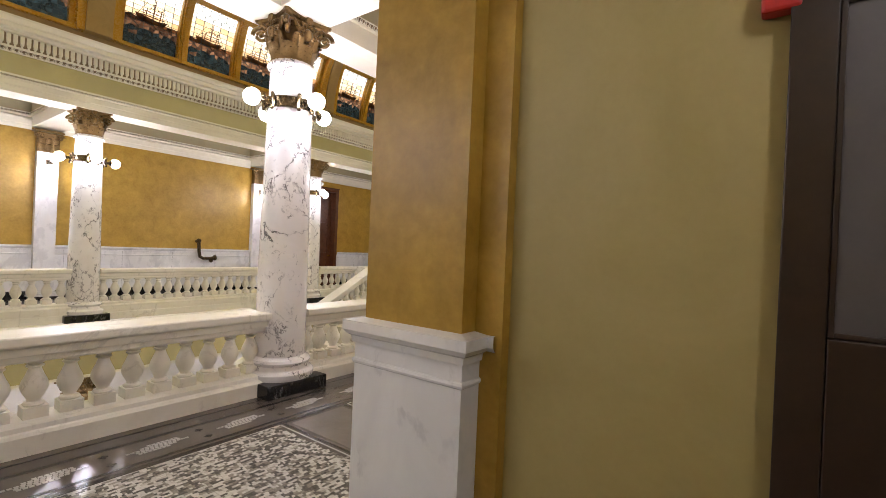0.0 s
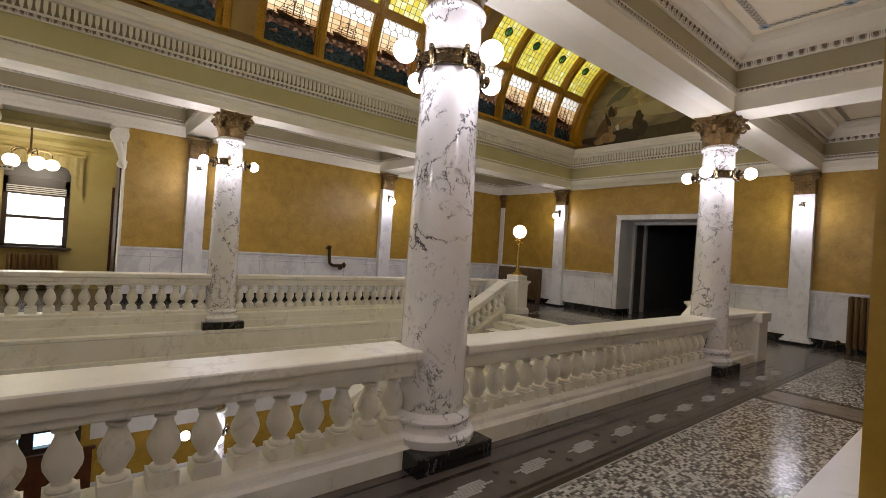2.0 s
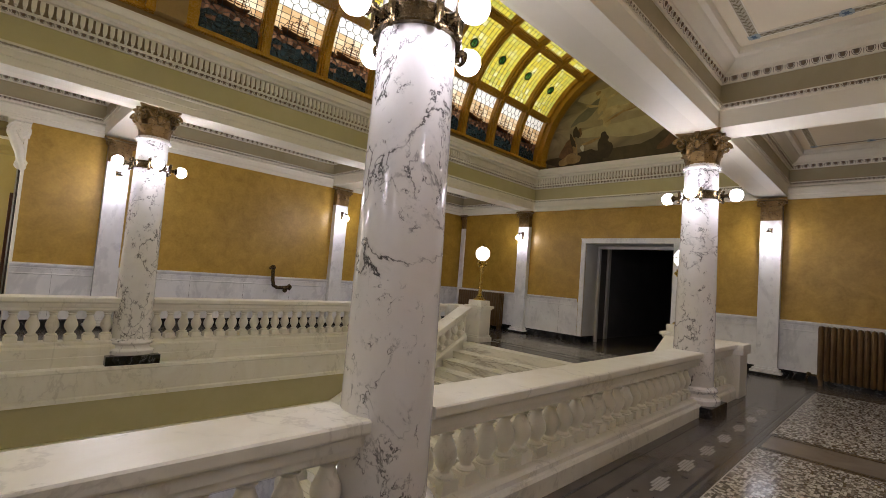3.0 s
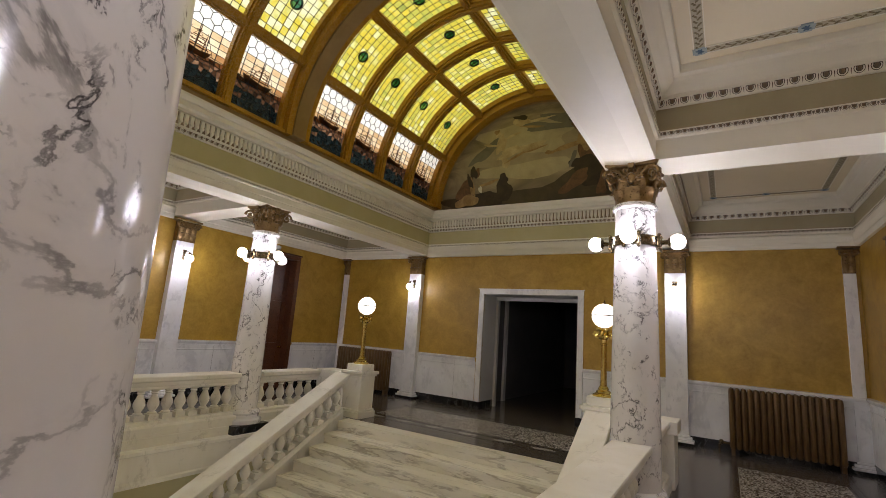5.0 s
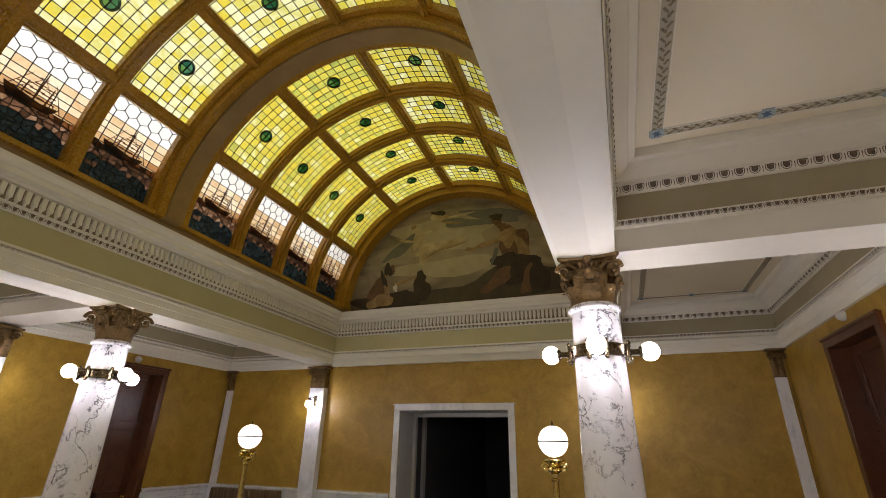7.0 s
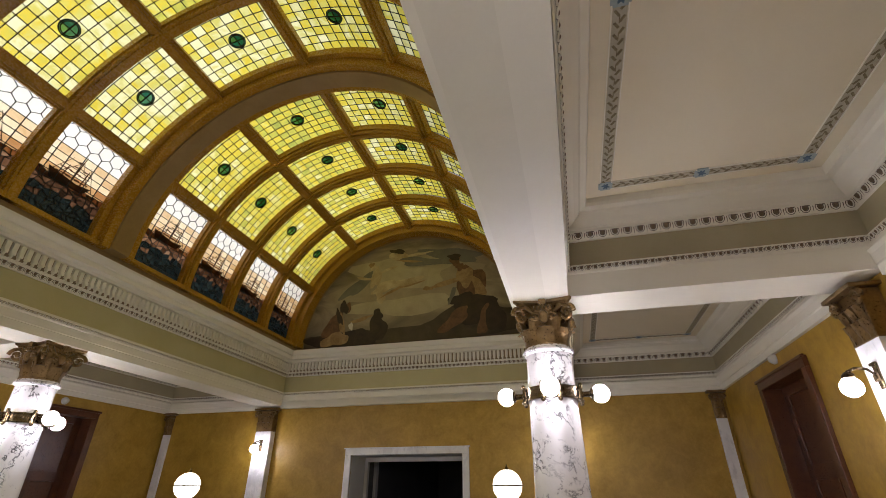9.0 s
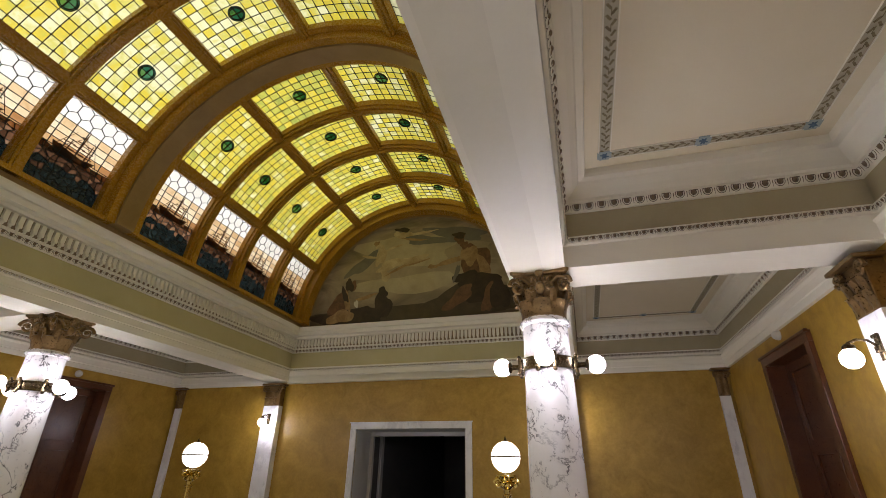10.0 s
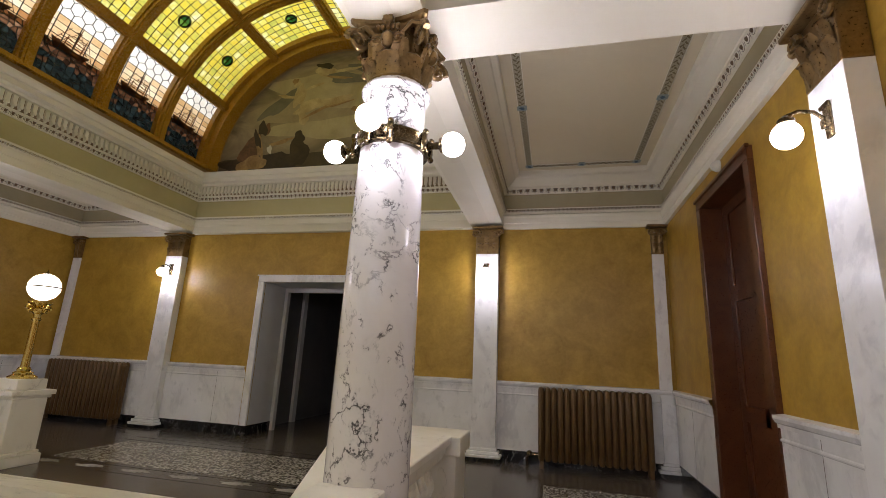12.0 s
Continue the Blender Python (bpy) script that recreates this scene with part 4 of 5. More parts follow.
    for a, c in zip(lv, lv[1:]):
        for k in range(len(a)):
            b.faces.new((a[k], a[(k + 1) % len(a)], c[(k + 1) % len(a)], c[k]))
    b.faces.new(lv[0])
    b.faces.new(lv[-1])
    for k in range(4):
        box(b, *(lambda q: (q.x - 0.035, q.y - 0.035, z0 + h * 0.86, q.x + 0.035, q.y + 0.035, z1 - 0.005))(pose(0, 0, 0, 0, 0, 90 * k) @ Vector((half * 0.82, 0, 0))), bev=0.008)
    part("abacus", b, M_BRONZE, parent)


# ---- columns with globe rings ----
def column():
    ob = thing("column", "white marble column with dark veins, gilded capital and globe lights", "column", "gallery columns")
    part("plinth", boxes((-0.345, -0.345, 0, 0.345, 0.345, 0.13), bev=0.008), M_BLACK, ob, "black marble plinth")
    part("base", lathe([(0.335, 0.13), (0.345, 0.155), (0.345, 0.19), (0.325, 0.215), (0.30, 0.222), (0.285, 0.245), (0.285, 0.265), (0.30, 0.275), (0.31, 0.30), (0.295, 0.325), (0.265, 0.335), (0.254, 0.35)], 40), M_COLUMN, ob, "", True)
    prof = []
    for i in range(12):
        t = i / 11
        prof.append((0.252 - 0.043 * t ** 1.6, 0.35 + (3.27 - 0.35) * t))
    part("shaft", lathe(prof, 48), M_COLUMN, ob, "", True)
    part("necking", lathe([(0.212, 3.265), (0.236, 3.272), (0.243, 3.292), (0.236, 3.312), (0.214, 3.32), (0.212, 3.34)], 40), M_COLUMN, ob, "", True)
    capital(ob, 0.208, 3.33, Z_SOFFIT, 0.295)
    zl = 2.90
    ring = part("lamp_ring", lathe([(0.226, zl - 0.055), (0.252, zl - 0.055), (0.256, zl - 0.045), (0.247, zl - 0.03), (0.247, zl + 0.03), (0.256, zl + 0.045), (0.252, zl + 0.055), (0.226, zl + 0.055)], 40), M_DARKBRASS, ob, "aged brass ring", True)
    for k in range(4):
        m = pose(0, 0, zl, 0, 0, 90 * k)
        b = bmesh.new()
        lathe([(0.028, 0), (0.034, 0.02), (0.024, 0.04), (0.026, 0.09), (0.05, 0.10), (0.055, 0.13), (0.05, 0.135)], 14, b, m @ Matrix.Translation((0.245, 0, 0)) @ Matrix.Rotation(radians(90), 4, "Y"))
        for s in (-1, 1):
            for zz, rr in ((0.07, 0.022), (-0.07, 0.022)):
                sphere(b, m @ Vector((0.258, 0.075 * s, zz)), rr, 8, 6)
            box(b, *(lambda a, c: (min(a.x, c.x), min(a.y, c.y), zl - 0.065, max(a.x, c.x), max(a.y, c.y), zl + 0.065))(m @ Vector((0.235, 0.055 * s, 0)), m @ Vector((0.268, 0.095 * s, 0))), bev=0.006)
        lamp = part("lamp_arm", b, M_DARKBRASS, ob, "aged brass lamp holder", True)
        part("globe", sphere(bmesh.new(), m @ Vector((0.43, 0, 0)), 0.082, 16, 10), M_GLOBE, lamp, "lit white glass globe", True)
    return ob


col = column()
col.matrix_basis = pose(XA + 0.03, COLS[1], 0)
for x, y, z, rz in ((XA, COLS[2], 0, 90), (XB, COLS_W[1], -0.13, 180), (XB, COLS_W[2], -0.13, 270), (XA, COLS[0], 0, 180), (XB, COLS_W[0], -0.13, 0)):
    copy_thing(col, pose(x, y, z, 0, 0, rz) @ Matrix.Diagonal((1, 1, (Z_SOFFIT - z) / Z_SOFFIT, 1)))
for x, y, rz in ((XB, COLS_W[1], 0), (XB, COLS_W[2], 90)):
    c = copy_thing(col, pose(x, y, Z_LOW, 0, 0, rz))
    tagged(c, "white marble column with globe lights in the storey below", "column", "lower columns")


# ---- pilasters with single sconces ----
def pilaster(lamp=True, w=0.38, d=0.16):
    """Against a wall at x = 0, facing +x."""
    ob = thing("pilaster", "white marble pilaster with gilded capital" + (" and lit globe sconce" if lamp else ""), "pilaster", "wall pilasters" if lamp else "corner pilasters")
    h = w / 2
    part("plinth", boxes((0, -h - 0.08, 0, d + 0.08, h + 0.08, 0.055)), M_BLACK, ob, "black marble plinth")
    b = boxes((0, -h - 0.09, 0.055, d + 0.09, h + 0.09, 0.10), (0, -h - 0.055, 0.10, d + 0.055, h + 0.055, 0.15), (0, -h - 0.02, 0.15, d + 0.02, h + 0.02, 0.19), bev=0.012)
    part("base", b, M_WAINS, ob)
    part("shaft", boxes((0, -h, 0.19, d, h, 3.25), bev=0.004), M_WAINS, ob)
    b = boxes((0, -h - 0.005, 3.25, d + 0.005, h + 0.005, 3.68), (0, -h - 0.07, 3.68, d + 0.09, h + 0.07, 3.72), bev=0.01)
    part("capital", b, M_BRONZE, ob, "gilded plaster capital")
    b = bmesh.new()
    n = max(2, int(w / 0.12))
    for k in range(n):
        yy = -h + w * (k + 0.5) / n
        leaf(b, Matrix.Translation((d, yy, 3.26)), 0.2, w / n * 0.95, 0.06)
        leaf(b, Matrix.Translation((d, yy, 3.30)), 0.30, w / n * 0.8, 0.08)
    for s in (-1, 1):
        scroll(b, Matrix.Translation((d + 0.03, s * (h - 0.0), 3.60)) @ Matrix.Rotation(radians(90), 4, "Z"), min(0.075, w * 0.3))
    part("capital_leaves", b, M_BRONZE, ob, "", True)
    if lamp:
        s = part("sconce", boxes((d, -0.035, 2.86, d + 0.02, 0.035, 3.08), (d + 0.01, -0.05, 3.05, d + 0.03, 0.05, 3.08), (d + 0.01, -0.028, 2.92, d + 0.045, 0.028, 2.98), bev=0.008), M_DARKBRASS, ob, "aged brass sconce plate")
        b = tube([(d + 0.02, 0, 2.97), (d + 0.08, 0, 3.03), (d + 0.16, 0, 3.04), (d + 0.23, 0, 3.01)], 0.012, 8)
        lathe([(0.02, 0), (0.045, -0.02), (0.05, -0.05), (0.04, -0.055)], 12, b, Matrix.Translation((d + 0.23, 0, 3.01)))
        part("arm", b, M_DARKBRASS, s, "", True)
        part("globe", sphere(bmesh.new(), (d + 0.235, 0, 2.885), 0.082, 16, 10), M_GLOBE, s, "lit white glass globe", True)
    return ob


pil = pilaster()
pil.matrix_basis = pose(XL, COLS_W[1], 0)
for m in (pose(XL, COLS_W[2], 0), pose(XR, 8.51, 0, 0, 0, 180), pose(XL, COLS_W[0], 0), pose(XR, COLS[0], 0, 0, 0, 180), pose(XR, COLS[1], 0, 0, 0, 180), pose(XA, YE, 0, 0, 0, -90), pose(XB, YE, 0, 0, 0, -90)):
    copy_thing(pil, m)
cp = pilaster(False, 0.17, 0.06)
cp.matrix_basis = pose(XR - 0.15, YE, 0, 0, 0, -90)
copy_thing(cp, pose(XL + 0.15, YE, 0, 0, 0, -90))

# ---- balustrades ----
BAL_PROFILE = [(0.052, 0.03), (0.058, 0.045), (0.052, 0.06), (0.036, 0.068), (0.034, 0.08), (0.05, 0.12), (0.066, 0.165), (0.070, 0.20), (0.064, 0.245), (0.046, 0.30), (0.034, 0.345), (0.032, 0.36), (0.044, 0.372), (0.046, 0.385), (0.036, 0.395), (0.046, 0.41), (0.056, 0.425), (0.058, 0.435)]


def baluster_mesh():
    b = lathe(BAL_PROFILE, 14)
    box(b, -0.062, -0.062, -0.07, 0.062, 0.062, 0.03)
    box(b, -0.064, -0.064, 0.43, 0.064, 0.064, 0.475)
    me = part("baluster", b, M_RAIL, None, "", True)
    data = me.data
    bpy.data.objects.remove(me)
    return data


BAL = baluster_mesh()
Z_BAL = 0.205 + 0.055


def rail_run(x, y0, y1, z0, z1, label, n, base=True, name="balustrade", RAIL=RAIL):
    """A balustrade along y; z0 and z1 are the floor heights at its two ends."""
    ob = thing(name, label, "balustrade", at=(x, y0, z0))
    ly, dz = y1 - y0, z1 - z0

    def bar(pname, prof):
        b = bmesh.new()
        e = [[b.verts.new((u, yy, v + dd)) for u, v in prof] for yy, dd in ((0, 0), (ly, dz))]
        k = len(prof)
        for i in range(k):
            b.faces.new((e[0][i], e[0][(i + 1) % k], e[1][(i + 1) % k], e[1][i]))
        b.faces.new(e[0])
        b.faces.new(e[1])
        return part(pname, b, M_RAIL, ob)

    def sym(half):
        return half + [(-u, v) for u, v in reversed(half)]

    bar("handrail", sym([(0.07, RAIL - 0.195), (0.115, RAIL - 0.19), (0.122, RAIL - 0.18), (0.122, RAIL - 0.145), (0.146, RAIL - 0.138), (0.152, RAIL - 0.085), (0.172, RAIL - 0.072), (0.19, RAIL - 0.064), (0.194, RAIL - 0.054), (0.194, RAIL - 0.01), (0.186, RAIL)]))
    if base:
        bar("base_rail", sym([(0.20, 0.0), (0.20, 0.13), (0.185, 0.15), (0.165, 0.158), (0.16, 0.19), (0.14, 0.20), (0.12, 0.205)]))
    else:
        bar("string", sym([(0.13, -0.30), (0.13, 0.13), (0.11, 0.16), (0.10, 0.205)]))
    for i in range(n):
        t = (i + 0.5) / n
        bo = new("baluster", BAL)
        bo.parent = ob
        bo.location = (0, ly * t, Z_BAL + dz * t)
        bo.scale = (1.14, 1.14, (RAIL - 0.165 - 0.20) / 0.545)
    return ob


for x, lab, CL in ((XA, "cream marble balustrade with turned balusters along the gallery", COLS), (XB, "cream marble balustrade with turned balusters across the stairwell", COLS_W)):
    rail_run(x, YS, CL[0] - 0.22, 0, 0, lab, 24)
    top = 0.80 if x == XA else RAIL
    rail_run(x, CL[0] + 0.22, CL[1] - 0.22, 0, 0, lab, 22, RAIL=top)
    rail_run(x, CL[1] + 0.22, CL[2] - 0.22, 0, 0, lab, 24, RAIL=top)
    rail_run(x, CL[2] + 0.22, 9.85, 0, 0, lab, 6)


def newel(sx):
    ob = thing("newel_post", "cream marble newel post with moulded cap at the stair head", "newel post", "stair newels", at=(XC + (2.44 if sx > 0 else -2.32), 10.10 if sx > 0 else 10.26, 0))
    b = boxes((-0.27, -0.25, 0, 0.27, 0.25, 0.12), (-0.25, -0.23, 0.12, 0.25, 0.23, 0.16), (-0.225, -0.205, 0.16, 0.225, 0.205, 0.78), bev=0.012)
    part("shaft", b, M_RAIL, ob)
    part("cap", boxes((-0.25, -0.23, 0.78, 0.25, 0.23, 0.82), (-0.28, -0.26, 0.82, 0.28, 0.26, 0.88), (-0.20, -0.18, 0.88, 0.20, 0.18, 1.01), bev=0.012), M_RAIL, ob)
    xo = sx * 0.52
    part("link_block", boxes((min(0.22 * sx, xo + sx * 0.42), -0.25, 0, max(0.22 * sx, xo + sx * 0.42), 0.20, 0.67), (min(0.24 * sx, xo + sx * 0.46), -0.27, 0.67, max(0.24 * sx, xo + sx * 0.46), 0.22, RAIL), bev=0.012), M_RAIL, ob)
    return ob


newel(-1)
newel(1)


def standard_lamp(sx):
    ob = thing("newel_lamp", "polished brass lamp standard with lit white globe on the newel", "lamp", "newel lamps", at=(XC + (2.44 if sx > 0 else -2.32), 10.10 if sx > 0 else 10.26, 1.01))
    part("base", lathe([(0.15, 0), (0.155, 0.015), (0.14, 0.03), (0.10, 0.05), (0.105, 0.07), (0.07, 0.09), (0.075, 0.11), (0.055, 0.14)], 24), M_BRASS, ob, "", True)
    part("pole", lathe([(0.05, 0.13), (0.045, 0.2), (0.042, 0.5), (0.04, 0.72), (0.055, 0.735), (0.055, 0.75), (0.04, 0.76), (0.045, 0.82)], 20), M_BRASS, ob, "", True)
    b = lathe([(0.04, 0.80), (0.09, 0.84), (0.085, 0.87), (0.06, 0.885), (0.10, 0.92), (0.13, 0.945), (0.125, 0.96), (0.05, 0.965)], 20)
    for k in range(4):
        scroll(b, pose(0, 0, 0.87, 0, 0, 90 * k) @ Matrix.Translation((0.10, 0, 0)), 0.05)
    part("cup", b, M_BRASS, ob, "", True)
    part("globe", sphere(bmesh.new(), (0, 0, 1.16), 0.178, 24, 14), M_GLOBE_SOFT, ob, "lit white glass globe", True)
    part("globe_band", lathe([(0.177, 1.152), (0.182, 1.152), (0.182, 1.168), (0.177, 1.168)], 28), M_DARKBRASS, ob, "dark band", True)
    part("finial", lathe([(0.03, 1.33), (0.02, 1.35), (0.012, 1.365), (0.004, 1.395)], 10), M_DARKBRASS, ob)
    return ob


standard_lamp(-1)
standard_lamp(1)

# ---- stairs ----
RISE, RUN, NST = 0.17, 0.32, 14
stair = structure(new("stairs"), "worn cream marble stairs going down from the landing", "stairs")
part("landing_border", boxes((STAIR_X0, Y_TOP, -0.3, STAIR_X1, 9.95, 0.003), bev=0.004), M_STEP, stair)
for k in range(NST):
    y = Y_TOP - RUN * k
    z = -RISE * (k + 1)
    part("step", boxes((STAIR_X0, y - RUN - 0.02, z - 0.045, STAIR_X1, y + 0.03, z), (STAIR_X0, y - RUN, z - 0.4, STAIR_X1, y, z - 0.045), bev=0.006), M_STEP, stair)
yl = Y_TOP - RUN * NST
zl = -RISE * NST
part("half_landing", boxes((STAIR_X0, yl - 1.5, zl - 0.4, STAIR_X1, yl, zl - 0.005)), M_STEP, stair)
for k in range(14):
    y = yl - 1.5 - RUN * k
    z = zl - RISE * (k + 1)
    if y - RUN > YS:
        part("step", boxes((STAIR_X0, y - RUN - 0.02, z - 0.045, STAIR_X1, y + 0.03, z), (STAIR_X0, y - RUN, z - 0.4, STAIR_X1, y, z - 0.045), bev=0.006), M_STEP, stair)
for sx in (-1, 1):
    rail_run(XC + sx * 2.44, 9.88, 9.88 - 14.0 * RUN, 0.0, -RISE * 14.0, "sloping cream marble stair balustrade with turned balusters", 22, False, "stair_balustrade")

# ---- well sides and the storey below ----
well = structure(new("well_wall"), "marble, olive and cream bands round the stairwell", "wall")
loop = [(well_x0, YS), (well_x1, YS), (well_x1, 9.95), (well_x0, 9.95)]
part("marble_band", molding(loop, [(-0.02, 0.004), (0.003, 0.004), (0.003, -0.127), (0.16, -0.13), (0.165, -0.17), (0.145, -0.19), (0.145, -0.51), (0.165, -0.53), (0.17, -0.58), (0.09, -0.59)], True), M_RAIL, well)
part("frieze", molding(loop, [(0.11, -0.58), (0.11, -1.10)], True), M_OLIVE, well, "olive painted band")
part("lower_band", molding(loop, [(0.10, -1.09), (0.16, -1.095), (0.17, -1.13), (-0.6, -1.13)], True), M_CORNICE, well)
low = structure(new("lower_storey"), "lit gallery of the storey below with ochre walls", "room")
part("lower_ceiling", boxes((XL, YS, -1.13, well_x0 - 0.6, YE, -0.9), (well_x1 + 0.6, YS, -1.13, XR, YE, -0.9)), M_CREAM, low)
part("lower_floor", boxes((XL, YS, Z_LOW - 0.2, XR, YE, Z_LOW)), M_TERRADARK, low)
LW = (-0.35, 1.35, -4.0, -2.3)
bm = boxes((XL - 0.3, YS, Z_LOW, XL, LW[0], -0.9), (XL - 0.3, LW[1], Z_LOW, XL, YE, -0.9), (XL - 0.3, LW[0], Z_LOW, XL, LW[1], LW[2]), (XL - 0.3, LW[0], LW[3], XL, LW[1], -0.9), (XL, YE, Z_LOW, XR, YE + 0.3, -0.9), (XR, YS, Z_LOW, XR + 0.3, YE, -0.9))
part("lower_wall", bm, M_GOLD_WALL, low)
part("lower_cream_wall", boxes((XL, LW[1] + 0.15, -2.85, XL + 0.012, YE, -0.9), (XL, YS, -2.85, XL + 0.012, LW[0] - 0.15, -0.9), (XL, YE - 0.012, -2.85, XR, YE, -0.9)), M_CREAM, low)
part("lower_wainscot", molding([(XL, YE), (XL, YS)], [(0.03, Z_LOW), (0.03, Z_LOW + 1.1), (0.07, Z_LOW + 1.13), (0.07, Z_LOW + 1.18), (0, Z_LOW + 1.19)]), M_WAINS, low)


# ---- doorway where the walk begins ----
PX0, PX1, PY = -1.61, -1.06, 1.745
pier = structure(new("wall_pier"), "ochre plaster pier with white marble dado beside the doorway", "wall")
part("shaft", boxes((PX0, PY, 0, PX1, 2.30, 3.72)), M_GOLD_WALL, pier)
ploop = [(PX1 + 0.10, PY + 0.16), (PX1, PY + 0.16), (PX1, PY), (PX0, PY), (PX0, 2.30), (XR, 2.30)]
part("dado", molding(ploop, [(0.03, 0.0), (0.03, 1.065), (0.0, 1.065)]), M_WAINS, pier)
part("cap", molding(ploop, [(0.0, 1.05), (0.04, 1.055), (0.045, 1.085), (0.06, 1.095), (0.075, 1.115), (0.075, 1.16), (0.0, 1.17)]), M_WAINS, pier)
part("bead", molding(ploop, [(0.03, 0.955), (0.037, 0.96), (0.04, 0.97), (0.037, 0.98), (0.03, 0.985)]), M_WAINS, pier)
vest = structure(new("vestibule"), "drab yellow plaster vestibule behind the doorway", "room")
part("side_wall", boxes((PX1, PY + 0.16, 0, 4.0, 2.1, 3.6), (XR + T, -1.05, 0, 4.0, -0.75, 3.6), (4.0, -1.05, 0, 4.2, 2.1, 3.6)), M_DRAB, vest)
part("vestibule_ceiling", boxes((XR + T, -1.05, 3.6, 4.2, 2.1, 3.8)), M_CREAM, vest)
part("pilaster_strip", boxes((PX1, PY + 0.10, 0, PX1 + 0.13, PY + 0.165, 3.6)), M_GOLD_WALL, vest)
leafd = thing("door_leaf", "dark stained door leaf with grey glazed panels standing open", "door", at=(-0.037, PY + 0.155, 0))
for x0, x1 in ((0, 0.11), (0.85, 0.96)):
    part("stile", boxes((x0, -0.05, 0.0, x1, 0, 2.5), bev=0.004), M_DARKWOOD, leafd)
for z0, z1 in ((0.0, 0.25), (0.87, 1.31), (2.25, 2.5)):
    part("rail", boxes((0.112, -0.048, z0, 0.848, -0.002, z1), bev=0.004), M_DARKWOOD, leafd)
for nm, z0, z1 in (("upper_panel", 1.31, 2.25), ("lower_panel", 0.25, 0.87)):
    part(nm, boxes((0.11, -0.035, z0, 0.85, -0.015, z1)), M_PAPER, leafd, "grey glazed panel")
    for x0, x1, za, zb in ((0.112, 0.127, z0 + 0.002, z1 - 0.002), (0.833, 0.848, z0 + 0.002, z1 - 0.002), (0.127, 0.833, z0 + 0.002, z0 + 0.017), (0.127, 0.833, z1 - 0.017, z1 - 0.002)):
        part("glazing_bead", boxes((x0, -0.044, za, x1, -0.034, zb), bev=0.003), M_DARKWOOD, leafd)
# unseen lamp, added overhead to brighten the vestibule wall and pier
cl = thing("ceiling_light", "unseen opal globe added to light the vestibule", "ceiling light", at=(1.1, 0.45, 3.6))
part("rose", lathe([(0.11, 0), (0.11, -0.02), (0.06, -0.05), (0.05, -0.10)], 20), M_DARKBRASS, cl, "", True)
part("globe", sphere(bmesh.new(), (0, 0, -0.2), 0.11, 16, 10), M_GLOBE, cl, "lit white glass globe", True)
alarm = thing("fire_alarm", "small red fire alarm box on the vestibule wall", "fire alarm", at=(-0.06, PY + 0.16, 2.33))
part("case", boxes((-0.05, -0.06, -0.08, 0.05, 0, 0.08), bev=0.01), M_RED, alarm)

# ---- end doorway and the dark corridor ----
d1 = structure(new("door_1"), "white marble framed doorway to an unlit corridor", "doorway")
b = boxes((DX0 - 0.13, YE - 0.045, 0.0, DX0, YE + 0.02, DZ), (DX1, YE - 0.045, 0.0, DX1 + 0.13, YE + 0.02, DZ), (DX0 - 0.13, YE - 0.045, DZ, DX1 + 0.13, YE + 0.02, DZ + 0.13), bev=0.008)
box(b, DX0 - 0.15, YE - 0.06, DZ + 0.115, DX1 + 0.15, YE, DZ + 0.135)
part("casing", b, M_WAINS, d1)
YJ = 14.05
part("jamb", boxes((DX0 - 0.3, YE + 0.02, 0.17, DX0 + 0.004, YJ + 0.1, DZ), (DX1 - 0.004, YE + 0.02, 0.17, DX1 + 0.3, YJ + 0.1, DZ), (DX0 - 0.3, YE + 0.02, DZ - 0.004, DX1 + 0.3, YJ + 0.1, DZ + 0.3)), M_GREYPAINT, d1, "grey white painted jamb")
part("jamb_base", boxes((DX0 - 0.3, YE - 0.046, 0, DX0 + 0.012, YJ, 0.168), (DX1 - 0.012, YE - 0.046, 0, DX1 + 0.3, YJ, 0.168)), M_BLACK, d1, "black marble base")
part("frame_post", boxes((DX0, YJ - 0.04, 0, DX0 + 0.07, YJ + 0.06, DZ - 0.06), (DX1 - 0.07, YJ - 0.04, 0, DX1, YJ + 0.06, DZ - 0.06), (DX0, YJ - 0.04, DZ - 0.09, DX1, YJ + 0.06, DZ), bev=0.006), M_GREYPAINT, d1)
# walls, ceiling and dado all take the dark colour in place of shade
cor = structure(new("corridor"), "corridor beyond the doorway, coloured dark as if unlit", "corridor")
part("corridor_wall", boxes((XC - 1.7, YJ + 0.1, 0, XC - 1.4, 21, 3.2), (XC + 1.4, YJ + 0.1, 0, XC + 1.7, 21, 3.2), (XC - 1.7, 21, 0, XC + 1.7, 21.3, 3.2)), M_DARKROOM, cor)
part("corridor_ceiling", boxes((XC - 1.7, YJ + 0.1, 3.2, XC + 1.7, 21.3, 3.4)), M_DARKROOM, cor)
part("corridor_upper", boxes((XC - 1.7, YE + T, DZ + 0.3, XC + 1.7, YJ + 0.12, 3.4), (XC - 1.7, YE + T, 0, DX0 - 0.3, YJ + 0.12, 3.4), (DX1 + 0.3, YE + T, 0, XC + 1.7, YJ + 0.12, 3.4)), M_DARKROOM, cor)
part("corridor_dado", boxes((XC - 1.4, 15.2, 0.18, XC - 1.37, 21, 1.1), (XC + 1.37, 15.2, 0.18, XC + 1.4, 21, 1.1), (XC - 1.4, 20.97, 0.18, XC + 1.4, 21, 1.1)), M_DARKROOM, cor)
part("side_post", boxes((XC - 1.4, 15.15, 0, XC - 1.33, 15.30, 2.9), (XC + 1.33, 15.15, 0, XC + 1.4, 15.30, 2.9), bev=0.006), M_GREYPAINT, cor)


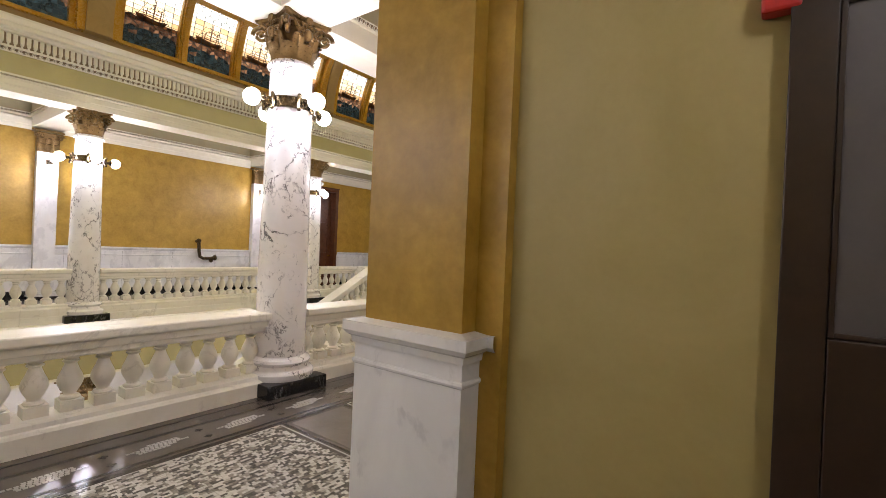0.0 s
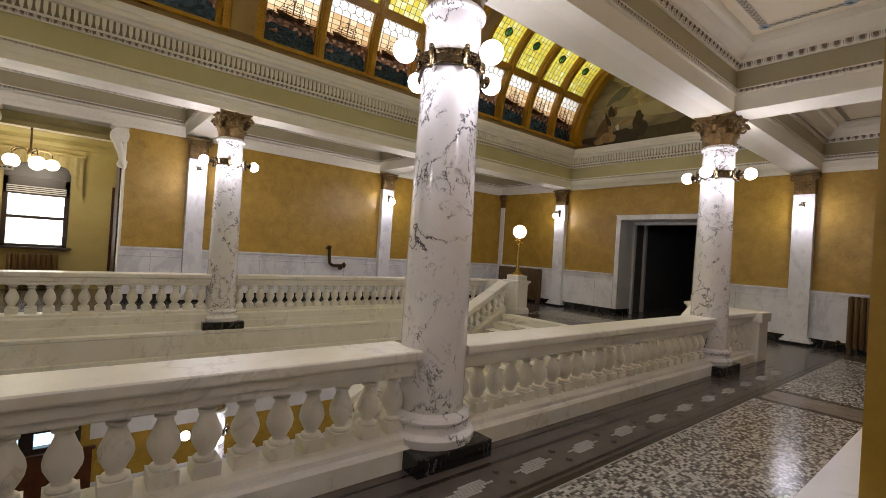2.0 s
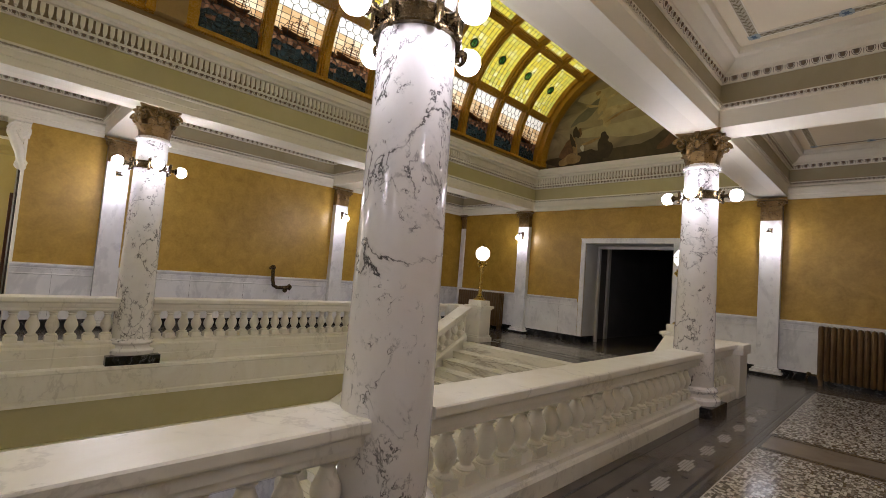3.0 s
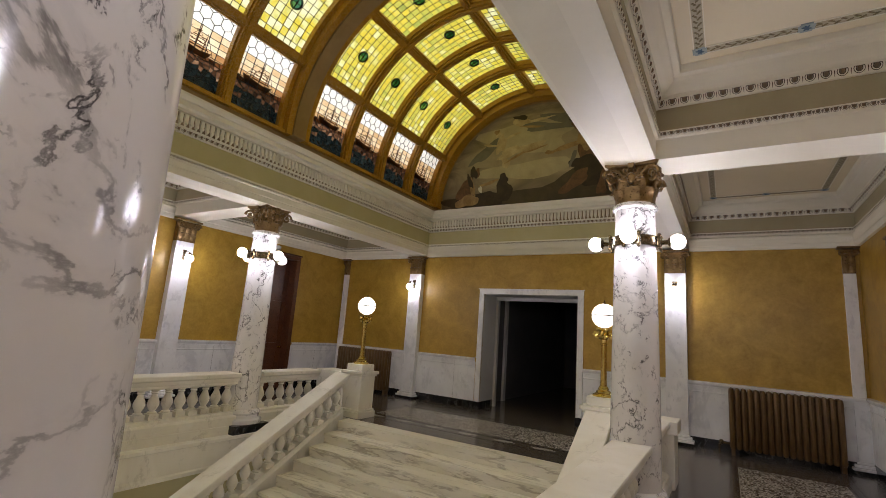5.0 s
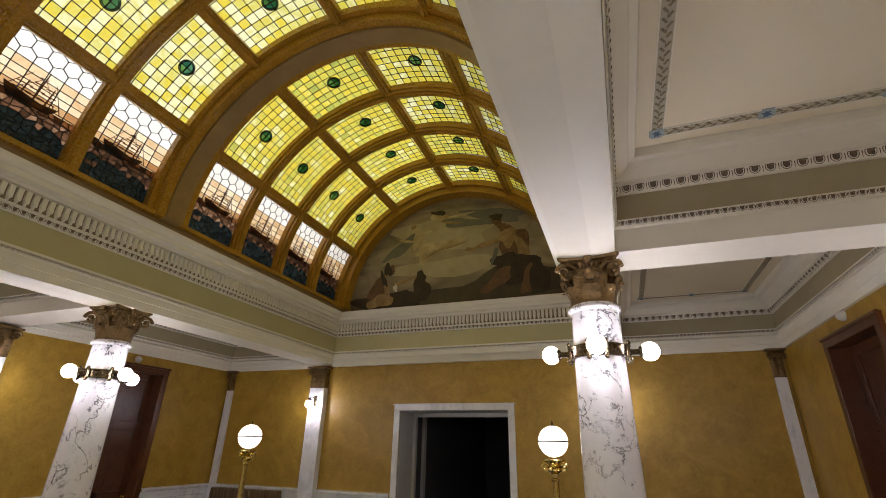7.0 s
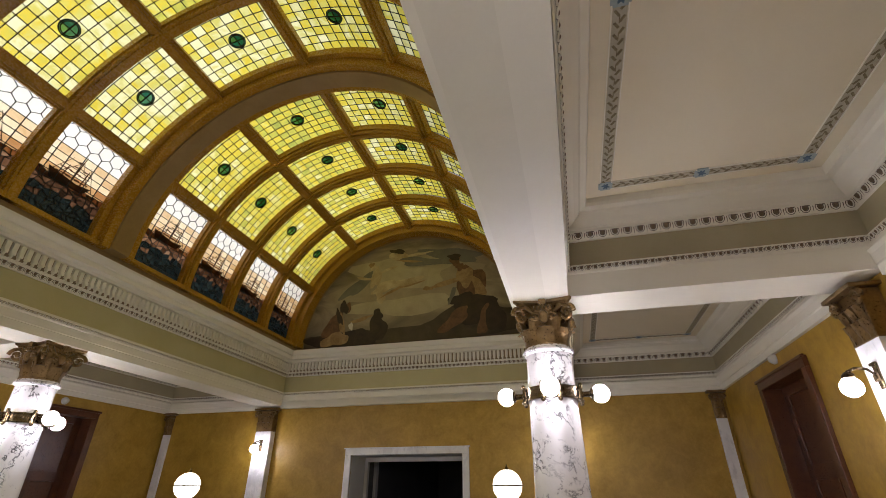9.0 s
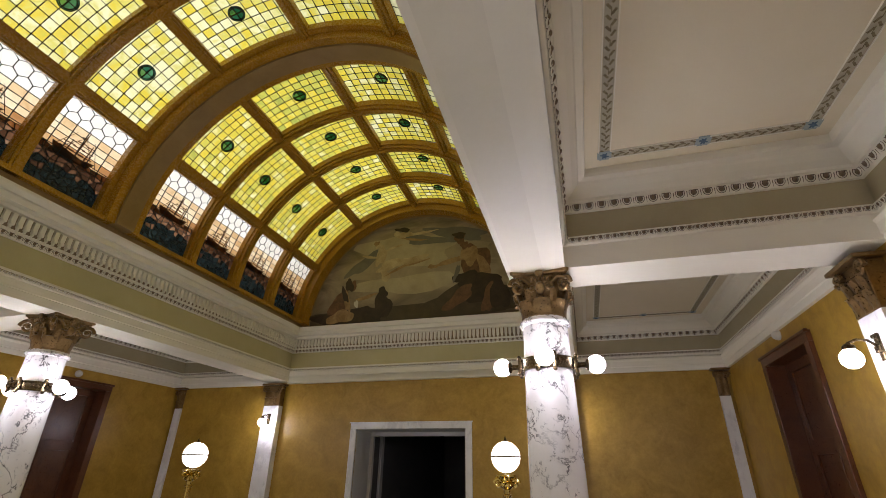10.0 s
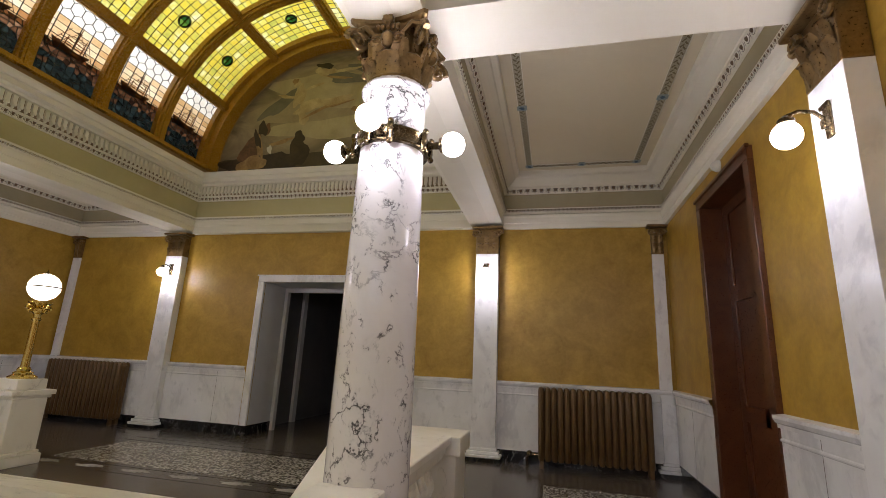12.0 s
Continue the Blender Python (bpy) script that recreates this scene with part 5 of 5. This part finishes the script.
# ---- side doors ----
def side_door(name, x, face):
    """A panelled door in a side wall; face is +1 where it faces +x."""
    y0, y1, z1 = DOOR_R[0], DOOR_R[1], DOOR_R[3]
    ob = structure(new(name), "closed red brown varnished wooden door with panels and casing", "door")
    ob.matrix_basis = pose(x, (y0 + y1) / 2, 0, 0, 0, 0 if face > 0 else 180)
    h = (y1 - y0) / 2
    b = boxes((-0.25, -h - 0.13, 0, 0.05, -h, z1), (-0.25, h, 0, 0.05, h + 0.13, z1), (-0.25, -h - 0.13, z1, 0.05, h + 0.13, z1 + 0.13), (0.03, -h - 0.15, z1 + 0.10, 0.07, h + 0.15, z1 + 0.14), bev=0.008)
    part("casing", b, M_WOOD, ob)
    b = boxes((-0.24, -h, 0, -0.19, -h + 0.14, z1), (-0.24, h - 0.14, 0, -0.19, h, z1), (-0.24, -0.07, 0, -0.19, 0.07, 2.3), bev=0.006)
    for za, zb in ((0, 0.25), (1.0, 1.16), (2.25, 2.42), (z1 - 0.12, z1)):
        box(b, -0.24, -h + 0.1, za, -0.19, h - 0.1, zb)
    part("leaf", b, M_WOOD, ob)
    for s in (-1, 1):
        for za, zb in ((0.25, 1.0), (1.16, 2.25)):
            part("panel", boxes((-0.235, s * 0.07 if s > 0 else -h + 0.14, za, -0.212, h - 0.14 if s > 0 else -0.07, zb), bev=0.008), M_WOOD, ob)
    part("transom_panel", boxes((-0.235, -h + 0.14, 2.42, -0.212, h - 0.14, z1 - 0.12), bev=0.008), M_WOOD, ob)
    part("back", boxes((-0.29, -h, 0, -0.25, h, z1)), M_DARKWOOD, ob)
    part("door_handle", lathe([(0.028, 0), (0.028, 0.012), (0.012, 0.02), (0.012, 0.05), (0.03, 0.06), (0.03, 0.085), (0.012, 0.095)], 14, None, Matrix.Translation((-0.19, h - 0.08, 1.05)) @ Matrix.Rotation(radians(90), 4, "Y")), M_BRASS, ob, "brass door knob", True)
    return ob


side_door("door_2", XR, -1)
side_door("door_3", XL, 1)


def detector(x, y, z, face):
    ob = thing("alarm_sounder", "round ivory plastic alarm sounder above the door", "alarm", "alarm sounders", at=pose(x, y, z, 0, 90 * face, 0))
    part("body", lathe([(0.065, 0), (0.068, 0.02), (0.055, 0.05), (0.04, 0.075), (0.02, 0.085)], 20), M_PLASTIC, ob, "", True)


detector(XR, 10.78, 3.66, -1)
detector(XL, 10.76, 3.61, 1)


# ---- radiators ----
def section_mesh():
    b = bmesh.new()
    for yy in (-0.075, 0.0, 0.075):
        lathe([(0.0, 0.09), (0.034, 0.10), (0.046, 0.13), (0.046, 1.03), (0.036, 1.075), (0.0, 1.09)], 8, b, Matrix.Translation((0, yy, 0)))
    for zz in (0.16, 0.99):
        box(b, -0.044, -0.10, zz - 0.04, 0.044, 0.10, zz + 0.04, bev=0.012)
    o = part("section", b, M_RADIATOR, None, "", True)
    d = o.data
    bpy.data.objects.remove(o)
    return d


SECTION = section_mesh()


def radiator(x0, x1, y, rz=0.0, origin=None, group="gallery radiators"):
    n = round((x1 - x0) / 0.095)
    ob = thing("radiator", "bronze painted cast iron radiator against the marble dado", "radiator", group)
    ob.matrix_basis = origin or pose((x0 + x1) / 2, y, 0) @ Matrix.Diagonal((1, 1, 1.05, 1))
    w = (x1 - x0)
    for k in range(n):
        o = new("section", SECTION)
        o.parent = ob
        o.location = (-w / 2 + w * (k + 0.5) / n, 0, 0)
        o.scale = (w / n / 0.094, 1, 1)
    for s in (-1, 1):
        part("foot", boxes((s * (w / 2 - 0.05) - 0.03, -0.09, 0, s * (w / 2 - 0.05) + 0.03, -0.03, 0.13), (s * (w / 2 - 0.05) - 0.03, 0.03, 0, s * (w / 2 - 0.05) + 0.03, 0.09, 0.13), bev=0.006), M_RADIATOR, ob)
    b = tube([(-w / 2 - 0.16, 0.0, 0.0), (-w / 2 - 0.16, 0, 0.12), (-w / 2 - 0.12, 0, 0.16), (-w / 2, 0, 0.16)], 0.022, 8)
    sphere(b, (-w / 2 - 0.13, 0, 0.17), 0.045, 10, 8)
    part("supply_pipe", b, M_DARKBRASS, ob, "", True)
    return ob


radiator(-3.40, -1.80, 13.09)
radiator(-12.97, -11.17, 13.09)


# ---- window recess ----
rec = structure(new("window_recess"), "drab yellow plaster recess with a window and chandelier", "room")
RX, RY0, RY1, RZ = -16.05, -0.95, 2.05, 3.72
WY0, WY1, WZ0, WZ1 = -0.27, 0.92, 1.0, 2.62
part("back_wall", boxes((RX - 0.3, RY0, 0, RX, WY0, RZ), (RX - 0.3, WY1, 0, RX, RY1, RZ), (RX - 0.3, WY0, 0, RX, WY1, WZ0), (RX - 0.3, WY0, WZ1, RX, WY1, RZ)), M_DRAB, rec)
part("side_wall", boxes((RX - 0.3, RY0 - 0.3, 0, XL - T, RY0, RZ), (RX - 0.3, RY1, 0, XL - T, RY1 + 0.3, RZ)), M_DRAB, rec)
part("recess_ceiling", boxes((RX - 0.3, RY0 - 0.3, RZ, XL - T + 0.3, RY1 + 0.3, RZ + 0.3)), M_CREAM, rec)
part("cove", molding([(RX, RY0), (XL - T, RY0), (XL - T, RY1), (RX, RY1)], [(0, RZ - 0.3), (0.03, RZ - 0.29), (0.05, RZ - 0.2), (0.16, RZ - 0.12), (0.2, RZ - 0.02), (0.2, RZ)], True), M_DRAB, rec)
win = structure(new("window_1"), "dark wooden sash window with bright daylight behind", "window")
b = boxes((RX - 0.15, WY0, WZ0, RX + 0.03, WY0 + 0.09, WZ1), (RX - 0.15, WY1 - 0.09, WZ0, RX + 0.03, WY1, WZ1), (RX - 0.15, WY0, WZ1 - 0.40, RX + 0.03, WY1, WZ1), (RX - 0.15, WY0, WZ0, RX + 0.03, WY1, WZ0 + 0.06), (RX - 0.13, WY0, 1.66, RX + 0.0, WY1, 1.73), bev=0.006)
part("window_frame", b, M_DARKWOOD, win)
part("head_board", boxes((RX + 0.002, WY0, WZ1, RX + 0.03, WY1, 3.10)), M_DARKWOOD, win, "dark board over the sash")
part("window_sill", boxes((RX - 0.02, WY0 - 0.1, WZ0 - 0.05, RX + 0.12, WY1 + 0.1, WZ0), bev=0.008), M_DARKWOOD, win)
for za, zb in ((WZ0 + 0.06, 1.66), (1.73, WZ1 - 0.40)):
    p = part("pane", boxes((RX - 0.10, WY0 + 0.08, za, RX - 0.094, WY1 - 0.08, zb)), M_CLEAR, win)
    p.visible_shadow = False
for k in range(4):
    part("blind_slat", boxes((RX + 0.03, WY0 + 0.06, 2.26 + 0.045 * k, RX + 0.042, WY1 - 0.06, 2.283 + 0.045 * k)), M_GREYPAINT, win, "white blind slat")
structure(part("backdrop", boxes((RX - 1.6, -3.0, -1.0, RX - 1.55, 3.6, 6.0)), M_DAYLIGHT), "bright overcast sky outside the window", "sky")
structure(part("backdrop", boxes((XL - 1.6, -3.0, -4.9, XL - 1.55, 4.0, -0.6)), M_DAYLIGHT_BLUE), "pale blue sky outside the lower window", "sky")
val = thing("valance", "gold cloth valance with scalloped edge above the window", "curtain", at=(RX, 0.33, 0))
b = bmesh.new()
prev = None
for i in range(25):
    t = i / 24
    y = -0.82 + 1.64 * t
    zb = 2.98 - 0.70 * max(0, abs(t - 0.5) * 2 - 0.62) / 0.38 - 0.04 * abs(math.sin(t * 26))
    xo = 0.10 + 0.02 * math.sin(t * 50)
    cur = [b.verts.new((xo, y, 3.25)), b.verts.new((xo, y, zb)), b.verts.new((xo - 0.02, y, zb)), b.verts.new((xo - 0.02, y, 3.25))]
    if prev:
        for k in range(4):
            b.faces.new((prev[k], prev[(k + 1) % 4], cur[(k + 1) % 4], cur[k]))
    prev = cur
part("cloth", b, M_CLOTH, val)
part("rail", boxes((0, -0.86, 3.22, 0.13, 0.86, 3.28), bev=0.01), M_DRAB, val)
radiator(0, 0.9, 0, origin=pose(RX + 0.16, 0.33, 0, 0, 0, 90) @ Matrix.Diagonal((1, 1, 0.78, 1)), group="window radiator")
dr = thing("door_leaf", "dark open door leaf with brown edge in the window recess", "door", at=(XL - T - 0.02, RECESS[1] - 0.06, 0))
part("leaf", boxes((-0.95, 0.02, 0.02, 0.0, 0.07, 3.05), bev=0.004), M_DARKWOOD, dr)
part("edge_board", boxes((-1.05, -0.03, 0.02, -0.95, 0.05, 2.5), bev=0.004), M_WOOD, dr, "brown wooden edge board")
sign = thing("wall_sign", "small white sign plate with red square and dark bars", "sign", at=(XL - T - 0.4, RECESS[0] + 0.20, 2.62))
part("plate", boxes((0, -0.16, -0.05, 0.012, 0.24, 0.05)), M_PLASTIC, sign)
part("red_square", boxes((0.012, -0.13, -0.03, 0.016, -0.02, 0.03)), M_RED, sign)
for k in range(3):
    part("bar", boxes((0.012, 0.02 + 0.07 * k, -0.012, 0.016, 0.06 + 0.07 * k, 0.012)), M_LEAD, sign)
part("stem", tube([(0.006, -0.05, 0.05), (0.006, -0.05, 1.06)], 0.008), M_LEAD, sign)
fa = thing("fire_alarm", "small red fire alarm call point on the recess jamb", "fire alarm", at=(XL - 0.12, RECESS[0] + 0.0, 1.32))
part("case", boxes((-0.05, 0, -0.09, 0.05, 0.06, 0.09), bev=0.012), M_RED, fa)
for y in RECESS[:2]:
    s = 1 if y < 0 else -1
    con = thing("console_bracket", "white plaster scroll console at the recess corner", "bracket", "recess consoles", at=(XL + 0.06, y, 2.80))
    b = bmesh.new()
    scroll(b, Matrix.Translation((0, s * 0.10, 0.72)) @ Matrix.Rotation(radians(90 if s > 0 else -90), 4, "Z"), 0.15, 1.9, 0.055)
    scroll(b, Matrix.Translation((0, s * 0.03, 0.14)) @ Matrix.Rotation(radians(-90 if s > 0 else 90), 4, "Z"), 0.075, 1.5, 0.045)
    tube([(0, s * 0.20, 0.68), (0, s * 0.12, 0.50), (0, s * 0.06, 0.34), (0, s * 0.04, 0.2), (0, 0, 0.06), (0, 0, -0.02)], [0.07, 0.085, 0.075, 0.06, 0.05, 0.015], 8, b)
    lathe([(0.0, -0.30), (0.165, -0.30), (0.165, 0.0), (0.15, 0.012), (0.0, 0.012)], 24, b, Matrix.Translation((0, s * 0.10, 0.72)) @ Matrix.Rotation(radians(90), 4, "Y"))
    lathe([(0.0, -0.30), (0.085, -0.30), (0.085, 0.0), (0.0, 0.008)], 18, b, Matrix.Translation((0, s * 0.03, 0.14)) @ Matrix.Rotation(radians(90), 4, "Y"))
    part("scroll", b, M_WHITE, con, "", True)
    part("abacus", boxes((-0.36, min(-0.06 * s, s * 0.26), 0.87, 0.09, max(-0.06 * s, s * 0.26), 0.93), bev=0.01), M_WHITE, con)
    part("block", boxes((-0.34, min(-0.05 * s, s * 0.19), 0.60, -0.01, max(-0.05 * s, s * 0.19), 0.87), bev=0.01), M_WHITE, con)
structure(part("trim", boxes((XL - T - 0.02, RECESS[0] - 0.03, 0, XL + 0.03, RECESS[0] + 0.012, 3.5), (XL - T - 0.02, RECESS[1] - 0.012, 0, XL + 0.03, RECESS[1] + 0.03, 3.5), bev=0.006), M_WHITE), "white painted corner trim of the window recess", "trim")


def chandelier():
    ob = thing("chandelier", "brass chandelier with lit opal globes hanging in the recess", "chandelier", at=(-14.75, 0.22, 0))
    b = lathe([(0.07, RZ), (0.06, RZ - 0.05), (0.02, RZ - 0.09), (0.02, 3.15), (0.05, 3.1), (0.06, 3.04), (0.03, 2.98), (0.02, 2.94)], 16)
    part("stem", b, M_DARKBRASS, ob, "", True)
    for k in range(5):
        m = pose(0, 0, 0, 0, 0, 72 * k + 20)
        arm = part("arm", tube([m @ Vector(v) for v in ((0.03, 0, 3.05), (0.12, 0, 3.12), (0.28, 0, 3.12), (0.36, 0, 3.04), (0.36, 0, 2.95))], 0.011, 8), M_DARKBRASS, ob, "", True)
        part("globe", sphere(bmesh.new(), m @ Vector((0.36, 0, 2.84)), 0.135, 16, 10, 0.85), M_GLOBE_MED, arm, "lit opal glass globe", True)
    return ob


chandelier()

# ---- wall bracket lamp over the far balustrade ----
br = thing("pipe_bracket", "bent dark brass pipe bracket on the marble dado", "bracket", at=(XL + 0.16, 6.48, 0))
part("pipe", tube([(-0.12, 0, 1.40), (0, 0, 1.42), (0.01, 0.0, 1.34), (0, 0.02, 1.12), (0, 0.05, 0.98), (0, 0.14, 0.93), (0, 0.34, 0.93), (0, 0.46, 0.95)], 0.045, 10), M_DARKBRASS, br, "", True)
b = lathe([(0.07, 0), (0.085, 0.03), (0.06, 0.06), (0.04, 0.08)], 14, None, Matrix.Translation((0, 0.44, 0.95)) @ Matrix.Rotation(radians(-90), 4, "X"))
sphere(b, (0, 0, 1.42), 0.065, 12, 8)
sphere(b, (0, 0.36, 0.87), 0.06, 12, 8)
part("fittings", b, M_DARKBRASS, br, "", True)

# ---- storey below: window, panelling, board ----
lw = structure(new("window_2"), "dark framed window of the storey below with pale daylight", "window")
b = boxes((XL - 0.12, LW[0], LW[2], XL + 0.04, LW[0] + 0.12, LW[3]), (XL - 0.12, LW[1] - 0.12, LW[2], XL + 0.04, LW[1], LW[3]), (XL - 0.12, LW[0], LW[3] - 0.12, XL + 0.04, LW[1], LW[3]), (XL - 0.12, LW[0], LW[2], XL + 0.04, LW[1], LW[2] + 1.15), (XL - 0.12, LW[0], -2.56, XL + 0.03, LW[1], -2.50), (XL - 0.12, 0.4, LW[2], XL + 0.03, 0.62, LW[3]), bev=0.006)
part("window_frame", b, M_DARKWOOD, lw)
for y in (LW[0], 0.5):
    p = part("pane", boxes((XL - 0.06, y + 0.1, -2.85, XL - 0.054, y + 0.8, LW[3])), M_CLEAR, lw)
    p.visible_shadow = False
pan = thing("wood_panelling", "dark red brown wooden screen in the storey below", "panelling", at=(XL + 0.10, 0.5, Z_LOW))
part("board", boxes((0, -1.05, 0, 0.06, 1.05, 2.0), (0, -1.1, 1.96, 0.09, 1.1, 2.02), bev=0.006), M_WOOD, pan)
bd = thing("notice_board", "blue board standing against the wooden screen below", "board", at=(XL + 0.19, -0.25, Z_LOW))
M_BOARD = mottled("blue_board_paint", (0.06, 0.14, 0.40), (0.09, 0.19, 0.50), 3, 60, 0.5)
part("board", boxes((0, -0.22, 0.4, 0.03, 0.30, 1.75), bev=0.004), M_BOARD, bd)
part("stand", boxes((-0.02, -0.18, 0, 0.05, -0.14, 0.42), (-0.02, 0.22, 0, 0.05, 0.26, 0.42)), M_DARKWOOD, bd)

# ---- mosaic floor ----
FX0, FX1 = -3.29, -1.98
fields = [(FX0, FX1, -2.4, 2.46), (FX0, FX1, 3.22, 7.32), (FX0, FX1, 8.10, 12.05), (-9.70, -4.62, 10.85, 12.10)]
rngm = random.Random(3)
mos = structure(new("mosaic"), "black grey and white stone chip mosaic fields with dark lines", "mosaic")


def tess_field(x0, x1, y0, y1):
    items = []
    w = 0.021
    nr = int((x1 - x0) / w)
    for r in range(nr):
        y = y0 + rngm.uniform(0, 0.03)
        x = x0 + (r + 0.5) * w
        while y < y1 - 0.03:
            ln = rngm.choice((0.014, 0.02, 0.026, 0.032, 0.042))
            items.append(((x + rngm.uniform(-0.0015, 0.0015), y + ln / 2, 0.0018 + rngm.uniform(-0.0004, 0.0004)), Vector((math.sin(q := rngm.uniform(-0.16, 0.16)), math.cos(q))), (ln / 2 - 0.0012, w / 2 - 0.0012, 0.0018)))
            y += ln
    return items


for f in fields[:1] + fields[2:]:
    o = tagged(part("tesserae", raw_boxes(tess_field(*f)), M_TESSERA, mos), kind="stuff")
    o["kind"] = "stuff"
# the stretch nearest the walk: single pieces, then the rest
NEAR = (-3.29, -2.97, 3.22, 3.90)
rest, single = [], []
for it in tess_field(*fields[1]):
    (single if it[0][0] < NEAR[1] and it[0][1] < NEAR[3] and len(single) < 300 else rest).append(it)
o = tagged(part("tesserae", raw_boxes(rest), M_TESSERA, mos), kind="stuff")
o["kind"] = "stuff"
chips = {}
for c, d, hs in single:
    key = round(hs[0], 4)
    if key not in chips:
        t = part("tessera", raw_boxes([((0, 0, 0), Vector((0, 1)), hs)]), M_TESSERA, mos)
        t.location = c
        chips[key] = t.data
        t.rotation_euler.z = -math.atan2(d.x, d.y)
    else:
        t = new("tessera", chips[key])
        t.parent = mos
        t.location = c
        t.rotation_euler.z = -math.atan2(d.x, d.y)
lines = []
for x, w in ((-3.95, 0.010), (-3.775, 0.020), (-3.405, 0.016), (-3.335, 0.024), (-1.93, 0.022), (-1.85, 0.014), (-1.60, 0.014)):
    lines.append((x - w, YS, -0.002, x + w, 12.1 if x > -3.5 else 9.9, 0.0022))
for y in (2.52, 3.16, 7.38, 8.04, 12.12):
    lines.append((FX0, y - 0.012, -0.002, FX1, y + 0.012, 0.0024))
for y in (10.50, 10.78, 12.17, 12.40):
    lines.append((-9.9, y - 0.012, -0.002, -4.4, y + 0.012, 0.0022))
for k, ln in enumerate(lines):
    part("dark_line", boxes(ln), M_LINE, mos)
for y0, y1 in ((2.535, 3.145), (7.395, 8.025)):
    part("plain_slab", boxes((FX0 + 0.02, y0 + 0.03, -0.002, FX1, y1 - 0.03, 0.002)), M_TERRAZZO, mos)
part("border_strip", boxes((-3.762, YS, -0.002, -3.417, 9.9, 0.0014)), M_TERRADARK, mos)
part("white_edge", boxes((FX0 - 0.012, 3.20, -0.002, FX0 - 0.002, 7.34, 0.0024), (FX0 - 0.012, 8.08, -0.002, FX0 - 0.002, 12.07, 0.0024), (FX0 - 0.012, YS, -0.002, FX0 - 0.002, 2.48, 0.0024), (FX0, 3.195, -0.002, FX1, 3.207, 0.0024), (FX0, 2.475, -0.002, FX1, 2.487, 0.0024)), M_WHITETESS, mos)
its = []
for r, (n, off) in enumerate(((7, 0.045), (9, 0.022), (14, 0.0), (9, -0.022), (7, -0.045))):
    for i in range(n):
        its.append((((r - 2) * 0.025, (i - (n - 1) / 2) * 0.030 + off, 0.0024), Vector((0, 1)), (0.0118, 0.0100, 0.0018)))
first = part("white_block", raw_boxes(its), M_WHITETESS, mos)
block = first.data
crossm = None
y = -2.1
k = 0
while y < 9.6:
    o = first if k == 0 else new("white_block", block)
    o.parent = mos
    o.location = (-3.59, y, 0)
    for xx in (-3.665, -3.505):
        if crossm is None:
            cb = boxes((-0.028, -0.009, 0, 0.028, 0.009, 0.0036), (-0.009, -0.028, 0, 0.009, 0.028, 0.0034))
            co = part("black_cross", cb, M_LINE, mos)
            crossm = co.data
        else:
            co = new("black_cross", crossm)
            co.parent = mos
        co.location = (xx, y + 0.315, 0)
    y += 0.63
    k += 1
x = -9.5
while x < -4.6:
    o = new("white_block", block)
    o.parent = mos
    o.location = (x, 10.64, 0)
    o.rotation_euler = (0, 0, math.pi / 2)
    x += 0.70
